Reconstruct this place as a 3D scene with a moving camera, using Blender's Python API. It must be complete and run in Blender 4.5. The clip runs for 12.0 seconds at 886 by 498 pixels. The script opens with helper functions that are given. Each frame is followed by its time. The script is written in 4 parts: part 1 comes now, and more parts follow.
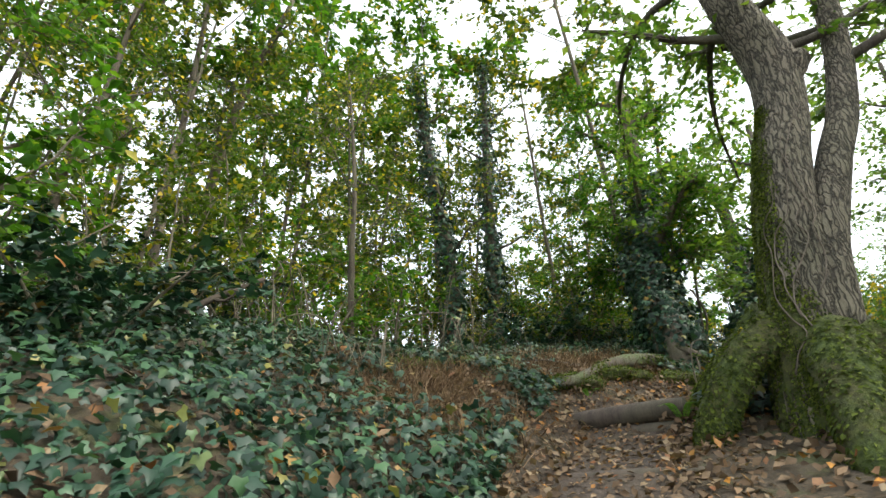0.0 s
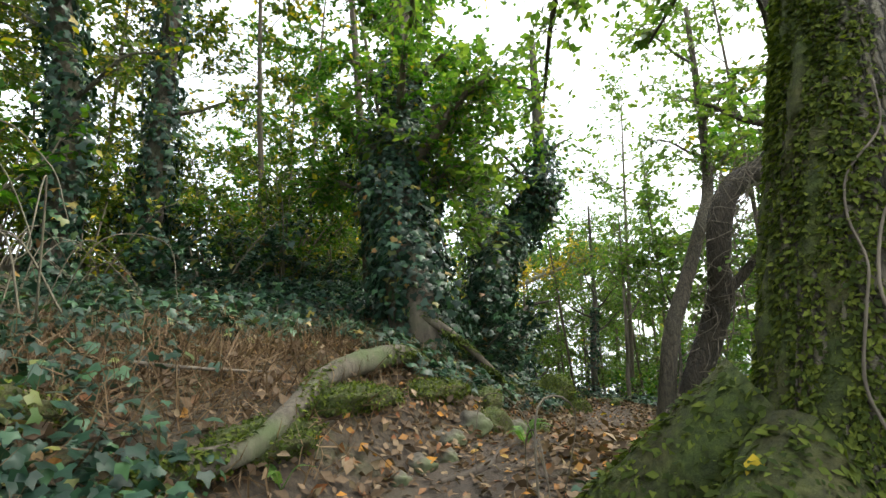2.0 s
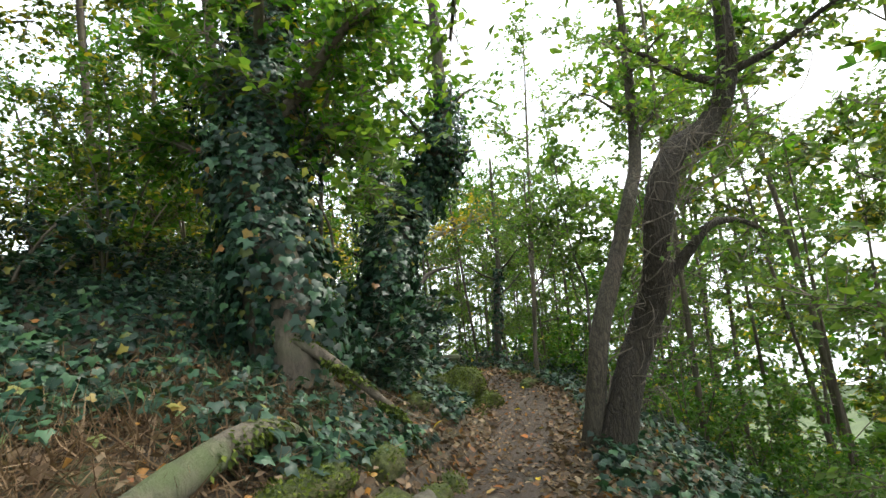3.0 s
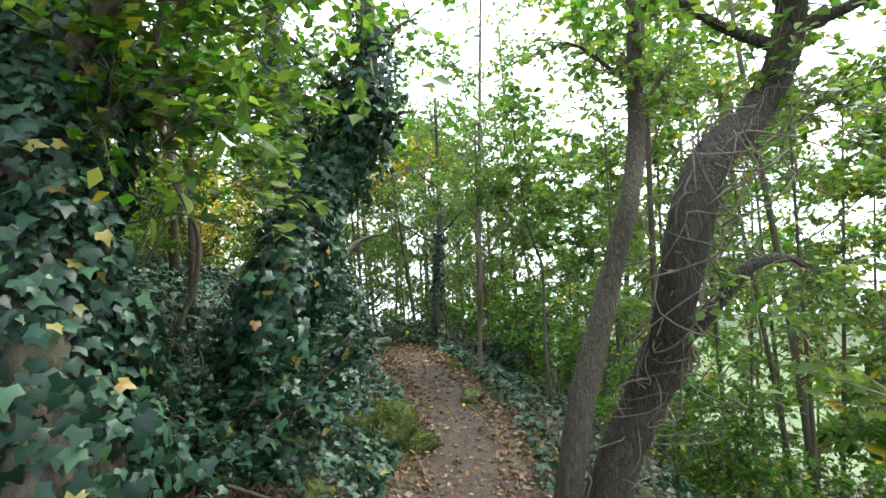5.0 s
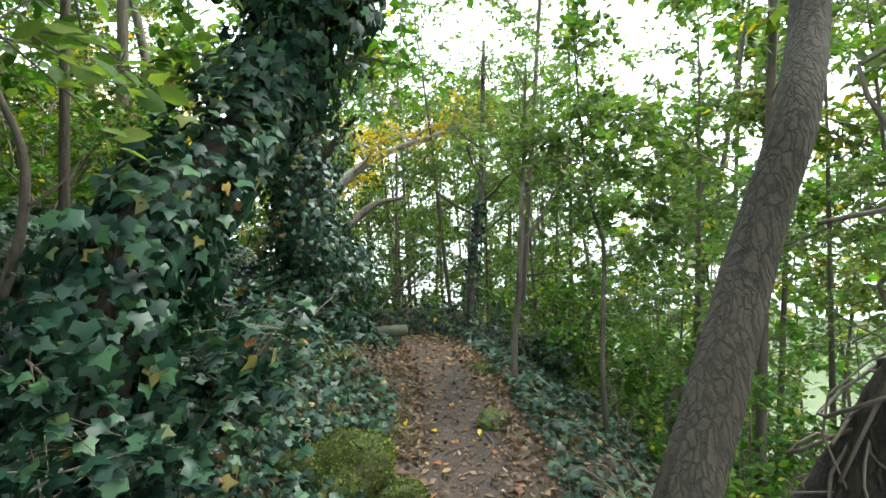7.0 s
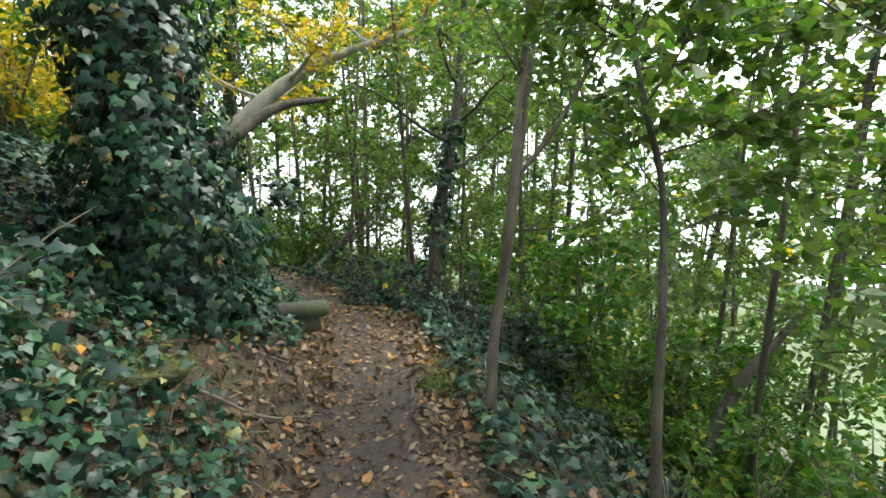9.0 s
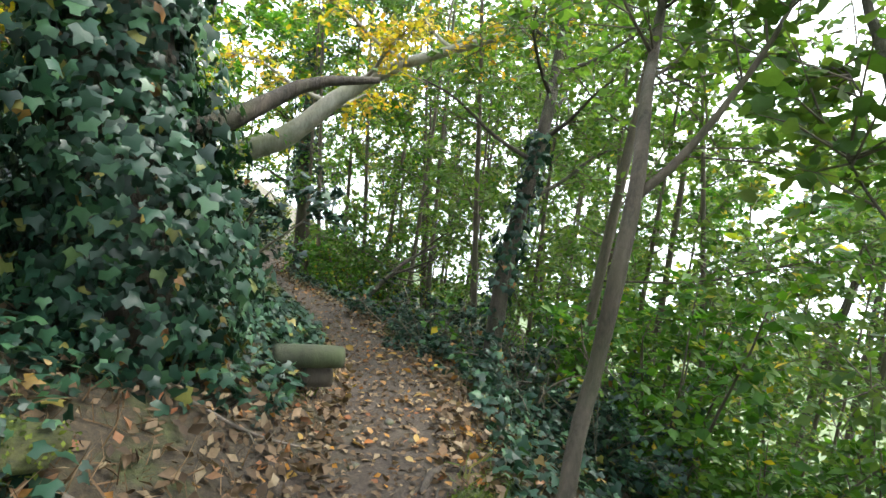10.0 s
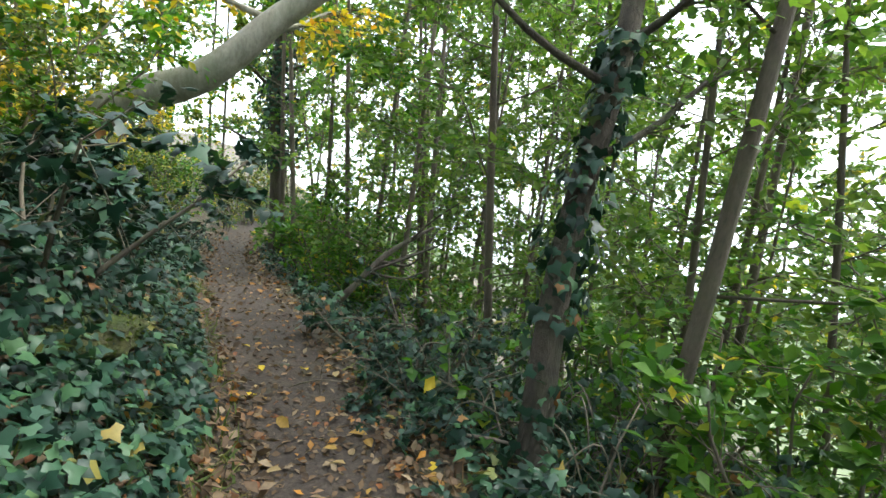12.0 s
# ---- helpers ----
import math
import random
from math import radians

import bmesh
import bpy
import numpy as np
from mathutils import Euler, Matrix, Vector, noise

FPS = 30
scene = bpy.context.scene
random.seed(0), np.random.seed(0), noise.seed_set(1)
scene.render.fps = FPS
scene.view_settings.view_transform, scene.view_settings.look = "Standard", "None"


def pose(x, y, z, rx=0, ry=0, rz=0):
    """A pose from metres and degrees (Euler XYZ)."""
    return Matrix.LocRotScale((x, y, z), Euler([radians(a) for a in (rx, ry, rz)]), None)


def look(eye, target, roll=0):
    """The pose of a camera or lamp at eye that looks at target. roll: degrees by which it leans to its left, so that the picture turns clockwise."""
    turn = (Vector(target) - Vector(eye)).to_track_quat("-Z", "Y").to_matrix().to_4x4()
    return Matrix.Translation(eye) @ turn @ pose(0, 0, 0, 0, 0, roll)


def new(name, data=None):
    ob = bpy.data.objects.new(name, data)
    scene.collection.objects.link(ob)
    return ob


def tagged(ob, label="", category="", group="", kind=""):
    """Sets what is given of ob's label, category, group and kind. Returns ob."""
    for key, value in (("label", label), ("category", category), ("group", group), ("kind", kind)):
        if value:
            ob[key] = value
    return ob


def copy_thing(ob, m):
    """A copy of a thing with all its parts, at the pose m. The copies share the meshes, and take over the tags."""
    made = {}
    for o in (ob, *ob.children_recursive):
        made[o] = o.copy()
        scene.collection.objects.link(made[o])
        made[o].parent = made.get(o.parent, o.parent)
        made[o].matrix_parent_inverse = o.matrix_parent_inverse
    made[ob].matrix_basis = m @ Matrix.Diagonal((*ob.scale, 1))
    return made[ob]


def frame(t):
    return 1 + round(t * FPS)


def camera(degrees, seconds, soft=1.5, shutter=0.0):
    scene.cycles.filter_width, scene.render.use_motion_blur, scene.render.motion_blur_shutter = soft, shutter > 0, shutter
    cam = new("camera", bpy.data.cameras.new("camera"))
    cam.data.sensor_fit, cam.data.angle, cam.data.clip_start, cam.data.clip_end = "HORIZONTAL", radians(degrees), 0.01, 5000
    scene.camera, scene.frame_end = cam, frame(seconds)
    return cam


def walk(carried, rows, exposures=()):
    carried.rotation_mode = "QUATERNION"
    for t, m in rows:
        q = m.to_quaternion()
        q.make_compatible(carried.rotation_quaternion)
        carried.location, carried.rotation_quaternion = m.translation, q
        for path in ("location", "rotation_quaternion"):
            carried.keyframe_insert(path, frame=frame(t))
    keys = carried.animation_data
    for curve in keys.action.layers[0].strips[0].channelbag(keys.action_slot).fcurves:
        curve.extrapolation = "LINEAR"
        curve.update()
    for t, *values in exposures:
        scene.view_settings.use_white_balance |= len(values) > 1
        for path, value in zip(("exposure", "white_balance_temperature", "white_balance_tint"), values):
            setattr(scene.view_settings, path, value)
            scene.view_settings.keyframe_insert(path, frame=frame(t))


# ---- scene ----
# ---------------------------------------------------------------- the camera and its walk
cam = camera(79.1, 12.0)
PATH = [
    (0, (0.231, -0.22, 2.085), (0.239, 1.586, 2.944), -3.3),
    (0.5, (0.208, 0.688, 2.497), (0.428, 2.5, 3.314), -4.2),
    (1, (0.403, 1.341, 2.939), (1.121, 3.116, 3.518), 1.7),
    (1.5, (0.777, 2.055, 3.209), (1.765, 3.719, 3.712), -1.1),
    (2, (0.942, 2.634, 3.334), (1.961, 4.295, 3.784), -3.3),
    (2.5, (1.225, 3.085, 3.701), (2.399, 4.665, 4.053), -4.8),
    (3, (1.695, 3.556, 3.96), (3.028, 5.031, 4.172), -6.4),
    (3.5, (2.005, 3.916, 4.166), (3.368, 5.369, 4.335), -6.4),
    (3.7, (2.165, 4.1, 4.278), (3.561, 5.526, 4.414), -5.7),
    (5.3, (3.144, 4.701, 4.832), (4.619, 6.044, 4.692), -4.1),
    (5.5, (3.264, 4.783, 4.834), (4.734, 6.129, 4.675), -3.3),
    (6, (3.742, 4.915, 4.624), (5.045, 6.43, 4.539), -4.4),
    (6.5, (4.126, 5.187, 4.554), (5.45, 6.682, 4.451), -1.7),
    (7, (4.536, 5.584, 4.532), (5.842, 7.092, 4.387), -2.4),
    (7.2, (4.785, 5.753, 4.473), (6.055, 7.286, 4.289), -3.2),
    (8.8, (6.26, 7.157, 4.283), (7.552, 8.636, 3.905), -0.1),
    (9, (6.434, 7.318, 4.248), (7.776, 8.762, 3.91), 0.5),
    (9.5, (6.89, 7.725, 4.175), (8.151, 9.262, 3.96), 3.5),
    (10, (7.311, 8.221, 4.085), (8.448, 9.851, 3.862), 5.7),
    (10.5, (7.668, 8.711, 4.069), (8.747, 10.366, 3.758), 3.5),
    (11, (7.994, 9.169, 4.081), (8.99, 10.86, 3.695), 4.3),
    (11.5, (8.285, 9.585, 4.069), (9.401, 11.212, 3.736), 4.3),
    (12, (8.586, 10.071, 4.012), (9.72, 11.681, 3.667), 5.1),
]
walk(cam, [(t, look(eye, target, roll)) for t, eye, target, roll in PATH], ((0, 1.75, 6700, 5), (1.5, 1.92, 6700, 5), (3.5, 2.12, 6500, 5), (5.5, 2.62, 6100, 5), (9, 2.56, 6300, 5), (10.5, 2.8, 6200, 5), (12, 2.7, 6150, 5)))

# ---------------------------------------------------------------- world and light
world = bpy.data.worlds.new("overcast_sky")
scene.world = world
world.use_nodes = True
wn, wl = world.node_tree.nodes, world.node_tree.links
sky = wn.new("ShaderNodeTexSky")
sky.sky_type, sky.sun_disc = "NISHITA", False
sky.sun_elevation, sky.sun_rotation = radians(48), radians(110)
sky.air_density, sky.dust_density, sky.ozone_density = 1.0, 4.0, 1.0
cloud = wn.new("ShaderNodeMix")
cloud.data_type = "RGBA"
cloud.inputs[0].default_value = 0.62
wl.new(sky.outputs[0], cloud.inputs[6])
cloud.inputs[7].default_value = (6.4, 6.6, 6.9, 1)
wn["Background"].inputs[1].default_value = 0.15
wl.new(cloud.outputs[2], wn["Background"].inputs[0])
sun = new("sun", bpy.data.lights.new("sun", "SUN"))
sun.data.energy, sun.data.angle, sun.data.color = 1.4, radians(25), (1.0, 0.97, 0.9)
sun.matrix_world = look((20 + 30, 10 - 11, 40), (20, 10, 0))


# ---------------------------------------------------------------- materials
class Nodes:
    """A short way to write node trees."""

    def __init__(self, name):
        self.mat = bpy.data.materials.new(name)
        self.mat.use_nodes = True
        self.n, self.l = self.mat.node_tree.nodes, self.mat.node_tree.links
        self.bsdf = self.n["Principled BSDF"]
        self.out = self.n["Material Output"]

    def add(self, kind, links=(), **values):
        node = self.n.new("ShaderNode" + kind)
        for key, value in values.items():
            node.inputs[key.replace("_", " ")].default_value = value
        for key, socket in links:
            self.l.new(socket, node.inputs[key])
        return node

    def ramp(self, socket, *stops):
        node = self.n.new("ShaderNodeValToRGB")
        while len(node.color_ramp.elements) < len(stops):
            node.color_ramp.elements.new(0.5)
        for e, (at, colour) in zip(node.color_ramp.elements, stops):
            e.position, e.color = at, (*colour, 1)
        self.l.new(socket, node.inputs[0])
        return node.outputs[0]

    def mix(self, factor, a, b, blend="MIX"):
        node = self.n.new("ShaderNodeMix")
        node.data_type, node.blend_type = "RGBA", blend
        for key, v in ((0, factor), (6, a), (7, b)):
            if isinstance(v, (int, float)):
                node.inputs[key].default_value = v
            elif isinstance(v, tuple):
                node.inputs[key].default_value = (*v, 1)
            else:
                self.l.new(v, node.inputs[key])
        return node.outputs[2]

    def noise(self, scale, detail=4.0, rough=0.6, where=None, stretch=None):
        coord = where or self.n.new("ShaderNodeTexCoord").outputs["Object"]
        if stretch:
            m = self.n.new("ShaderNodeMapping")
            m.inputs["Scale"].default_value = stretch
            self.l.new(coord, m.inputs[0])
            coord = m.outputs[0]
        return self.add("TexNoise", [("Vector", coord)], Scale=scale, Detail=detail, Roughness=rough).outputs[0]

    def bump(self, socket, strength, distance):
        node = self.add("Bump", [("Height", socket)], Strength=strength, Distance=distance)
        self.l.new(node.outputs[0], self.bsdf.inputs["Normal"])
        return node.outputs[0]

    def colour(self, socket):
        self.l.new(socket, self.bsdf.inputs["Base Color"])


def leaf_material(name, stops, rough=0.45, through_light=0.35, patchy=0.25, gloss=0.22):
    """Leaves that each take their own colour and let some light through."""
    k = Nodes(name)
    geo = k.n.new("ShaderNodeNewGeometry")
    base = k.ramp(geo.outputs["Random Per Island"], *stops)
    info = k.n.new("ShaderNodeObjectInfo")
    tone = k.ramp(info.outputs["Random"], (0.0, (0.8, 0.82, 0.8)), (1.0, (1.12, 1.08, 1.0)))
    base = k.mix(0.8, base, tone, "MULTIPLY")
    spots = k.ramp(k.noise(55.0, 3.0), (0.35, (0.62, 0.6, 0.5)), (0.62, (1.08, 1.08, 1.08)))
    base = k.mix(patchy, base, spots, "MULTIPLY")
    k.colour(base)
    k.bsdf.inputs["Roughness"].default_value = rough
    k.bsdf.inputs["Specular IOR Level"].default_value = gloss
    k.bump(k.noise(120.0, 2.0), 0.25, 0.002)
    glow = k.add("BsdfTranslucent", [("Color", k.mix(1.0, base, (1.3, 1.5, 0.55), "MULTIPLY"))])
    both = k.add("MixShader", [(1, k.bsdf.outputs[0]), (2, glow.outputs[0])], Fac=through_light)
    k.l.new(both.outputs[0], k.out.inputs[0])
    return k.mat


def bark_material(name, dark, light, green=0.0, scale=9.0, ridges=0.03):
    k = Nodes(name)
    long = k.noise(scale, 6.0, 0.65, stretch=(1.0, 1.0, 0.16))
    fine = k.noise(scale * 6, 5.0, 0.7, stretch=(1.0, 1.0, 0.4))
    both = k.mix(0.35, long, fine)
    base = k.ramp(both, (0.32, dark), (0.5, tuple((a + b) / 2 for a, b in zip(dark, light))), (0.68, light))
    patch = k.ramp(k.noise(2.3, 5.0), (0.45, (0, 0, 0)), (0.62, (1, 1, 1)))
    base = k.mix(k.mix(1.0, patch, (green, green, green), "MULTIPLY"), base, (0.075, 0.1, 0.035))
    k.colour(base)
    k.bsdf.inputs["Roughness"].default_value = 0.9
    k.bump(both, 0.9, ridges)
    return k.mat


def plate_bark_material(name, dark, light, scale=13.0, depth=0.05, streaks=0.38):
    """Furrowed bark: long plates between interlacing cracks."""
    k = Nodes(name)
    coord = k.n.new("ShaderNodeTexCoord").outputs["Object"]
    wobble = k.add("TexNoise", [("Vector", coord)], Scale=9.0, Detail=5.0)
    moved = k.add("VectorMath", [(0, coord), (1, k.mix(1.0, wobble.outputs[1], (0.09, 0.09, 0.09), "MULTIPLY"))])
    m = k.add("Mapping", [("Vector", moved.outputs[0])], Scale=(1.0, 1.0, 0.11))
    cells = k.add("TexVoronoi", [("Vector", m.outputs[0])], Scale=scale)
    cells.feature = "DISTANCE_TO_EDGE"
    fine = k.noise(60.0, 7.0, 0.8, stretch=(1.0, 1.0, 0.3))
    streak = k.noise(scale * 0.8, 5.0, 0.7, stretch=(1.0, 1.0, 0.07))
    crack = k.ramp(cells.outputs[0], (0.02, (0, 0, 0)), (0.2, (1, 1, 1)))
    tall = k.mix(0.34, k.mix(streaks, crack, streak), fine)
    base = k.ramp(tall, (0.25, dark), (0.48, tuple(0.5 * a + 0.5 * b for a, b in zip(dark, light))), (0.72, light))
    stain = k.ramp(k.noise(1.8, 4.0), (0.4, (0.7, 0.72, 0.6)), (0.65, (1.05, 1.0, 0.95)))
    k.colour(k.mix(0.8, base, stain, "MULTIPLY"))
    k.bsdf.inputs["Roughness"].default_value = 0.9
    k.bump(tall, 1.0, depth)
    return k.mat


def moss_material(name):
    k = Nodes(name)
    n = k.noise(28.0, 6.0, 0.7)
    broad = k.noise(4.0, 3.0)
    base = k.mix(k.ramp(broad, (0.4, (0, 0, 0)), (0.62, (1, 1, 1))), k.ramp(n, (0.3, (0.02, 0.03, 0.008)), (0.55, (0.07, 0.1, 0.018)), (0.75, (0.14, 0.17, 0.03))),
                 k.ramp(n, (0.3, (0.03, 0.028, 0.012)), (0.7, (0.11, 0.11, 0.03))))
    k.colour(base)
    k.bsdf.inputs["Roughness"].default_value = 0.95
    k.bump(k.noise(70.0, 5.0, 0.8), 1.0, 0.02)
    return k.mat


def soil_material():
    """Trodden earth on the way, humus and litter beside it."""
    k = Nodes("forest_soil")
    where = k.n.new("ShaderNodeTexCoord").outputs["Object"]
    crumbs, broad = k.noise(42.0, 7.0, 0.72, where), k.noise(2.2, 5.0, 0.6, where)
    trod = k.n.new("ShaderNodeAttribute")
    trod.attribute_name = "trod"
    earth = k.ramp(crumbs, (0.3, (0.024, 0.017, 0.012)), (0.55, (0.062, 0.045, 0.033)), (0.75, (0.125, 0.097, 0.074)))
    earth = k.mix(0.7, earth, k.ramp(broad, (0.35, (0.62, 0.6, 0.58)), (0.62, (1.12, 1.08, 1.02))), "MULTIPLY")
    humus = k.ramp(crumbs, (0.3, (0.018, 0.014, 0.009)), (0.55, (0.058, 0.042, 0.024)), (0.75, (0.13, 0.09, 0.05)))
    moss = k.ramp(k.noise(33.0, 5.0, 0.7, where), (0.35, (0.02, 0.03, 0.008)), (0.7, (0.1, 0.125, 0.03)))
    mossy = k.ramp(broad, (0.52, (0, 0, 0)), (0.62, (1, 1, 1)))
    side = k.mix(k.mix(1.0, mossy, (0.6, 0.6, 0.6), "MULTIPLY"), humus, moss)
    far = k.n.new("ShaderNodeAttribute")
    far.attribute_name = "meadow"
    grass = k.ramp(k.noise(0.3, 6.0, 0.7, where), (0.35, (0.035, 0.055, 0.016)), (0.65, (0.07, 0.09, 0.03)))
    base = k.mix(far.outputs["Fac"], k.mix(trod.outputs["Fac"], side, earth), grass)
    k.colour(base)
    k.bsdf.inputs["Roughness"].default_value = 0.92
    k.bump(k.mix(0.4, crumbs, k.noise(140.0, 4.0, 0.7, where)), 0.8, 0.025)
    return k.mat


G1, G2, G3, G4 = (0.026, 0.075, 0.01), (0.046, 0.12, 0.014), (0.075, 0.17, 0.02), (0.12, 0.21, 0.025)
YELLOW, ORANGE, RUST, PALE = (0.5, 0.36, 0.03), (0.45, 0.2, 0.03), (0.2, 0.075, 0.03), (0.33, 0.23, 0.13)
M_IVY = leaf_material("ivy_leaf", [(0.0, (0.005, 0.018, 0.011)), (0.35, (0.01, 0.033, 0.02)), (0.7, (0.021, 0.058, 0.034)), (0.95, (0.046, 0.105, 0.044)), (0.985, (0.2, 0.17, 0.04)), (1.0, (0.19, 0.08, 0.03))], 0.42, 0.12, gloss=0.28)
M_GREEN = leaf_material("green_leaf", [(0.0, G1), (0.3, G2), (0.6, G3), (0.9, G4), (0.97, (0.3, 0.28, 0.03)), (1.0, YELLOW)], 0.45, 0.42)
M_FRESH = leaf_material("fresh_leaf", [(0.0, (0.05, 0.105, 0.024)), (0.4, (0.086, 0.15, 0.036)), (0.8, (0.13, 0.19, 0.045)), (1.0, (0.16, 0.2, 0.055))], 0.45, 0.48)
M_OLIVE = leaf_material("olive_leaf", [(0.0, (0.032, 0.06, 0.01)), (0.4, (0.065, 0.11, 0.016)), (0.75, (0.11, 0.155, 0.02)), (0.9, (0.25, 0.22, 0.03)), (1.0, YELLOW)])
M_AUTUMN = leaf_material("autumn_leaf", [(0.0, (0.14, 0.17, 0.03)), (0.35, (0.36, 0.29, 0.03)), (0.75, YELLOW), (1.0, ORANGE)], 0.5, 0.45)
M_LITTER = leaf_material("fallen_leaf", [(0.0, (0.05, 0.032, 0.02)), (0.35, (0.1, 0.062, 0.035)), (0.65, (0.16, 0.105, 0.065)), (0.84, (0.27, 0.2, 0.13)), (0.93, RUST), (0.98, (0.3, 0.15, 0.04)), (1.0, ORANGE)], 0.65, 0.1, 0.5)
M_BRIGHT = leaf_material("fallen_bright_leaf", [(0.0, PALE), (0.4, (0.3, 0.14, 0.04)), (0.75, (0.34, 0.21, 0.05)), (1.0, (0.4, 0.29, 0.15))], 0.55, 0.15, 0.5)
M_BRACKEN = leaf_material("dead_bracken", [(0.0, (0.06, 0.034, 0.018)), (0.5, (0.15, 0.09, 0.05)), (1.0, (0.28, 0.19, 0.12))], 0.8, 0.1)
M_FERN = leaf_material("fern_leaf", [(0.0, (0.06, 0.13, 0.03)), (1.0, (0.13, 0.22, 0.06))], 0.5, 0.4)
M_GRASS = leaf_material("grass_blade", [(0.0, (0.05, 0.08, 0.02)), (0.6, (0.11, 0.14, 0.04)), (1.0, (0.25, 0.2, 0.09))], 0.6, 0.3)
M_MOSS_TUFT = leaf_material("moss_tuft", [(0.0, (0.022, 0.036, 0.007)), (0.5, (0.06, 0.084, 0.014)), (1.0, (0.15, 0.18, 0.03))], 0.8, 0.3)
M_OAK = plate_bark_material("furrowed_bark", (0.02, 0.017, 0.012), (0.21, 0.185, 0.145), 34.0, 0.055)
M_DARK = bark_material("dark_bark", (0.012, 0.01, 0.007), (0.085, 0.066, 0.048), 0.3, 10.0, 0.04)
M_VINE_TREE = plate_bark_material("cracked_dark_bark", (0.006, 0.005, 0.003), (0.08, 0.062, 0.045), 38.0, 0.05, 0.68)
M_SLENDER = plate_bark_material("cracked_brown_bark", (0.012, 0.01, 0.007), (0.125, 0.102, 0.076), 44.0, 0.035, 0.72)
M_BROWN = bark_material("brown_bark", (0.03, 0.024, 0.017), (0.14, 0.11, 0.08), 0.25, 10.0, 0.03)
M_PALE = bark_material("pale_bark", (0.13, 0.12, 0.09), (0.42, 0.39, 0.32), 0.45, 7.0, 0.012)
M_TWIG = bark_material("twig_bark", (0.04, 0.032, 0.022), (0.17, 0.14, 0.1), 0.2, 16.0, 0.01)
M_VINE = bark_material("dry_vine", (0.04, 0.032, 0.024), (0.2, 0.165, 0.125), 0.0, 14.0, 0.006)
M_LOG = bark_material("weathered_log", (0.018, 0.013, 0.01), (0.085, 0.064, 0.048), 0.1, 12.0, 0.012)
M_LOG_GREEN = bark_material("algae_log", (0.01, 0.012, 0.007), (0.045, 0.05, 0.022), 0.45, 10.0, 0.01)
M_END = bark_material("sawn_end", (0.035, 0.028, 0.02), (0.1, 0.08, 0.06), 0.2, 30.0, 0.005)
M_ROOT = bark_material("bare_root", (0.035, 0.028, 0.02), (0.17, 0.142, 0.105), 0.85, 26.0, 0.03)
M_STONE = bark_material("grey_stone", (0.035, 0.03, 0.024), (0.12, 0.104, 0.08), 0.75, 6.0, 0.02)
M_MOSS = moss_material("moss")
M_SOIL = soil_material()


# ---------------------------------------------------------------- shapes
rng = np.random.default_rng(7)


def mesh_object(name, verts, faces, material, parent=None, label="", smooth=True):
    """One mesh object; faces is an int array of triangles or quads, or a list of both."""
    me = bpy.data.meshes.new(name)
    verts = np.asarray(verts, np.float32)
    groups = faces if isinstance(faces, list) else [faces]
    groups = [np.asarray(g, np.int32) for g in groups if len(g)]
    loops = np.concatenate([g.ravel() for g in groups])
    sizes = np.concatenate([np.full(len(g), g.shape[1], np.int32) for g in groups])
    me.vertices.add(len(verts))
    me.vertices.foreach_set("co", verts.ravel())
    me.loops.add(len(loops))
    me.loops.foreach_set("vertex_index", loops)
    me.polygons.add(len(sizes))
    me.polygons.foreach_set("loop_start", np.concatenate([[0], np.cumsum(sizes)[:-1]]).astype(np.int32))
    me.polygons.foreach_set("use_smooth", np.full(len(sizes), smooth, bool))
    me.update(calc_edges=True)
    me.validate()
    me.materials.append(material)
    ob = new(name, me)
    if parent:
        ob.parent = parent
    return tagged(ob, label)


# outlines of one leaf, in its own plane: x across, y from stalk to tip, z off the plane; faces as triangles
IVY = (np.array([(0, 0.36, 0.05), (0, 0.1, 0.0), (0.34, -0.04, -0.04), (0.54, 0.36, -0.07), (0.25, 0.5, 0.0), (0, 1.0, -0.1), (-0.25, 0.5, 0.0), (-0.54, 0.36, -0.07), (-0.34, -0.04, -0.04)]),
       np.array([(0, i, i + 1) for i in range(1, 8)] + [(0, 8, 1)]))
OVAL = (np.array([(0, 0, 0), (0.27, 0.3, 0.07), (0.24, 0.68, 0.06), (0, 1.0, -0.06), (-0.24, 0.68, 0.06), (-0.27, 0.3, 0.07), (0, 0.5, 0)]),
        np.array([(0, 1, 6), (1, 2, 6), (2, 3, 6), (3, 4, 6), (4, 5, 6), (5, 0, 6)]))
SMALL = (np.array([(0, 0, 0), (0.3, 0.45, 0.08), (0, 1.0, -0.05), (-0.3, 0.45, 0.08)]), np.array([(0, 1, 2), (0, 2, 3)]))
ROUND = (np.array([(0, 0.45, -0.03), (0, 0, 0), (0.36, 0.1, 0.03), (0.46, 0.5, 0.05), (0, 1.0, -0.07), (-0.46, 0.5, 0.05), (-0.36, 0.1, 0.03)]),
         np.array([(0, i, i + 1) for i in range(1, 6)] + [(0, 6, 1)]))
BLADE = (np.array([(-0.04, 0, 0), (0.04, 0, 0), (0.03, 0.5, 0.1), (-0.03, 0.5, 0.1), (0, 1.0, -0.1)]), np.array([(0, 1, 2), (0, 2, 3), (3, 2, 4)]))

STRAW = (BLADE[0] * (0.45, 1, 1), BLADE[1])


def unit(v):
    return v / np.maximum(np.linalg.norm(v, axis=-1, keepdims=True), 1e-9)


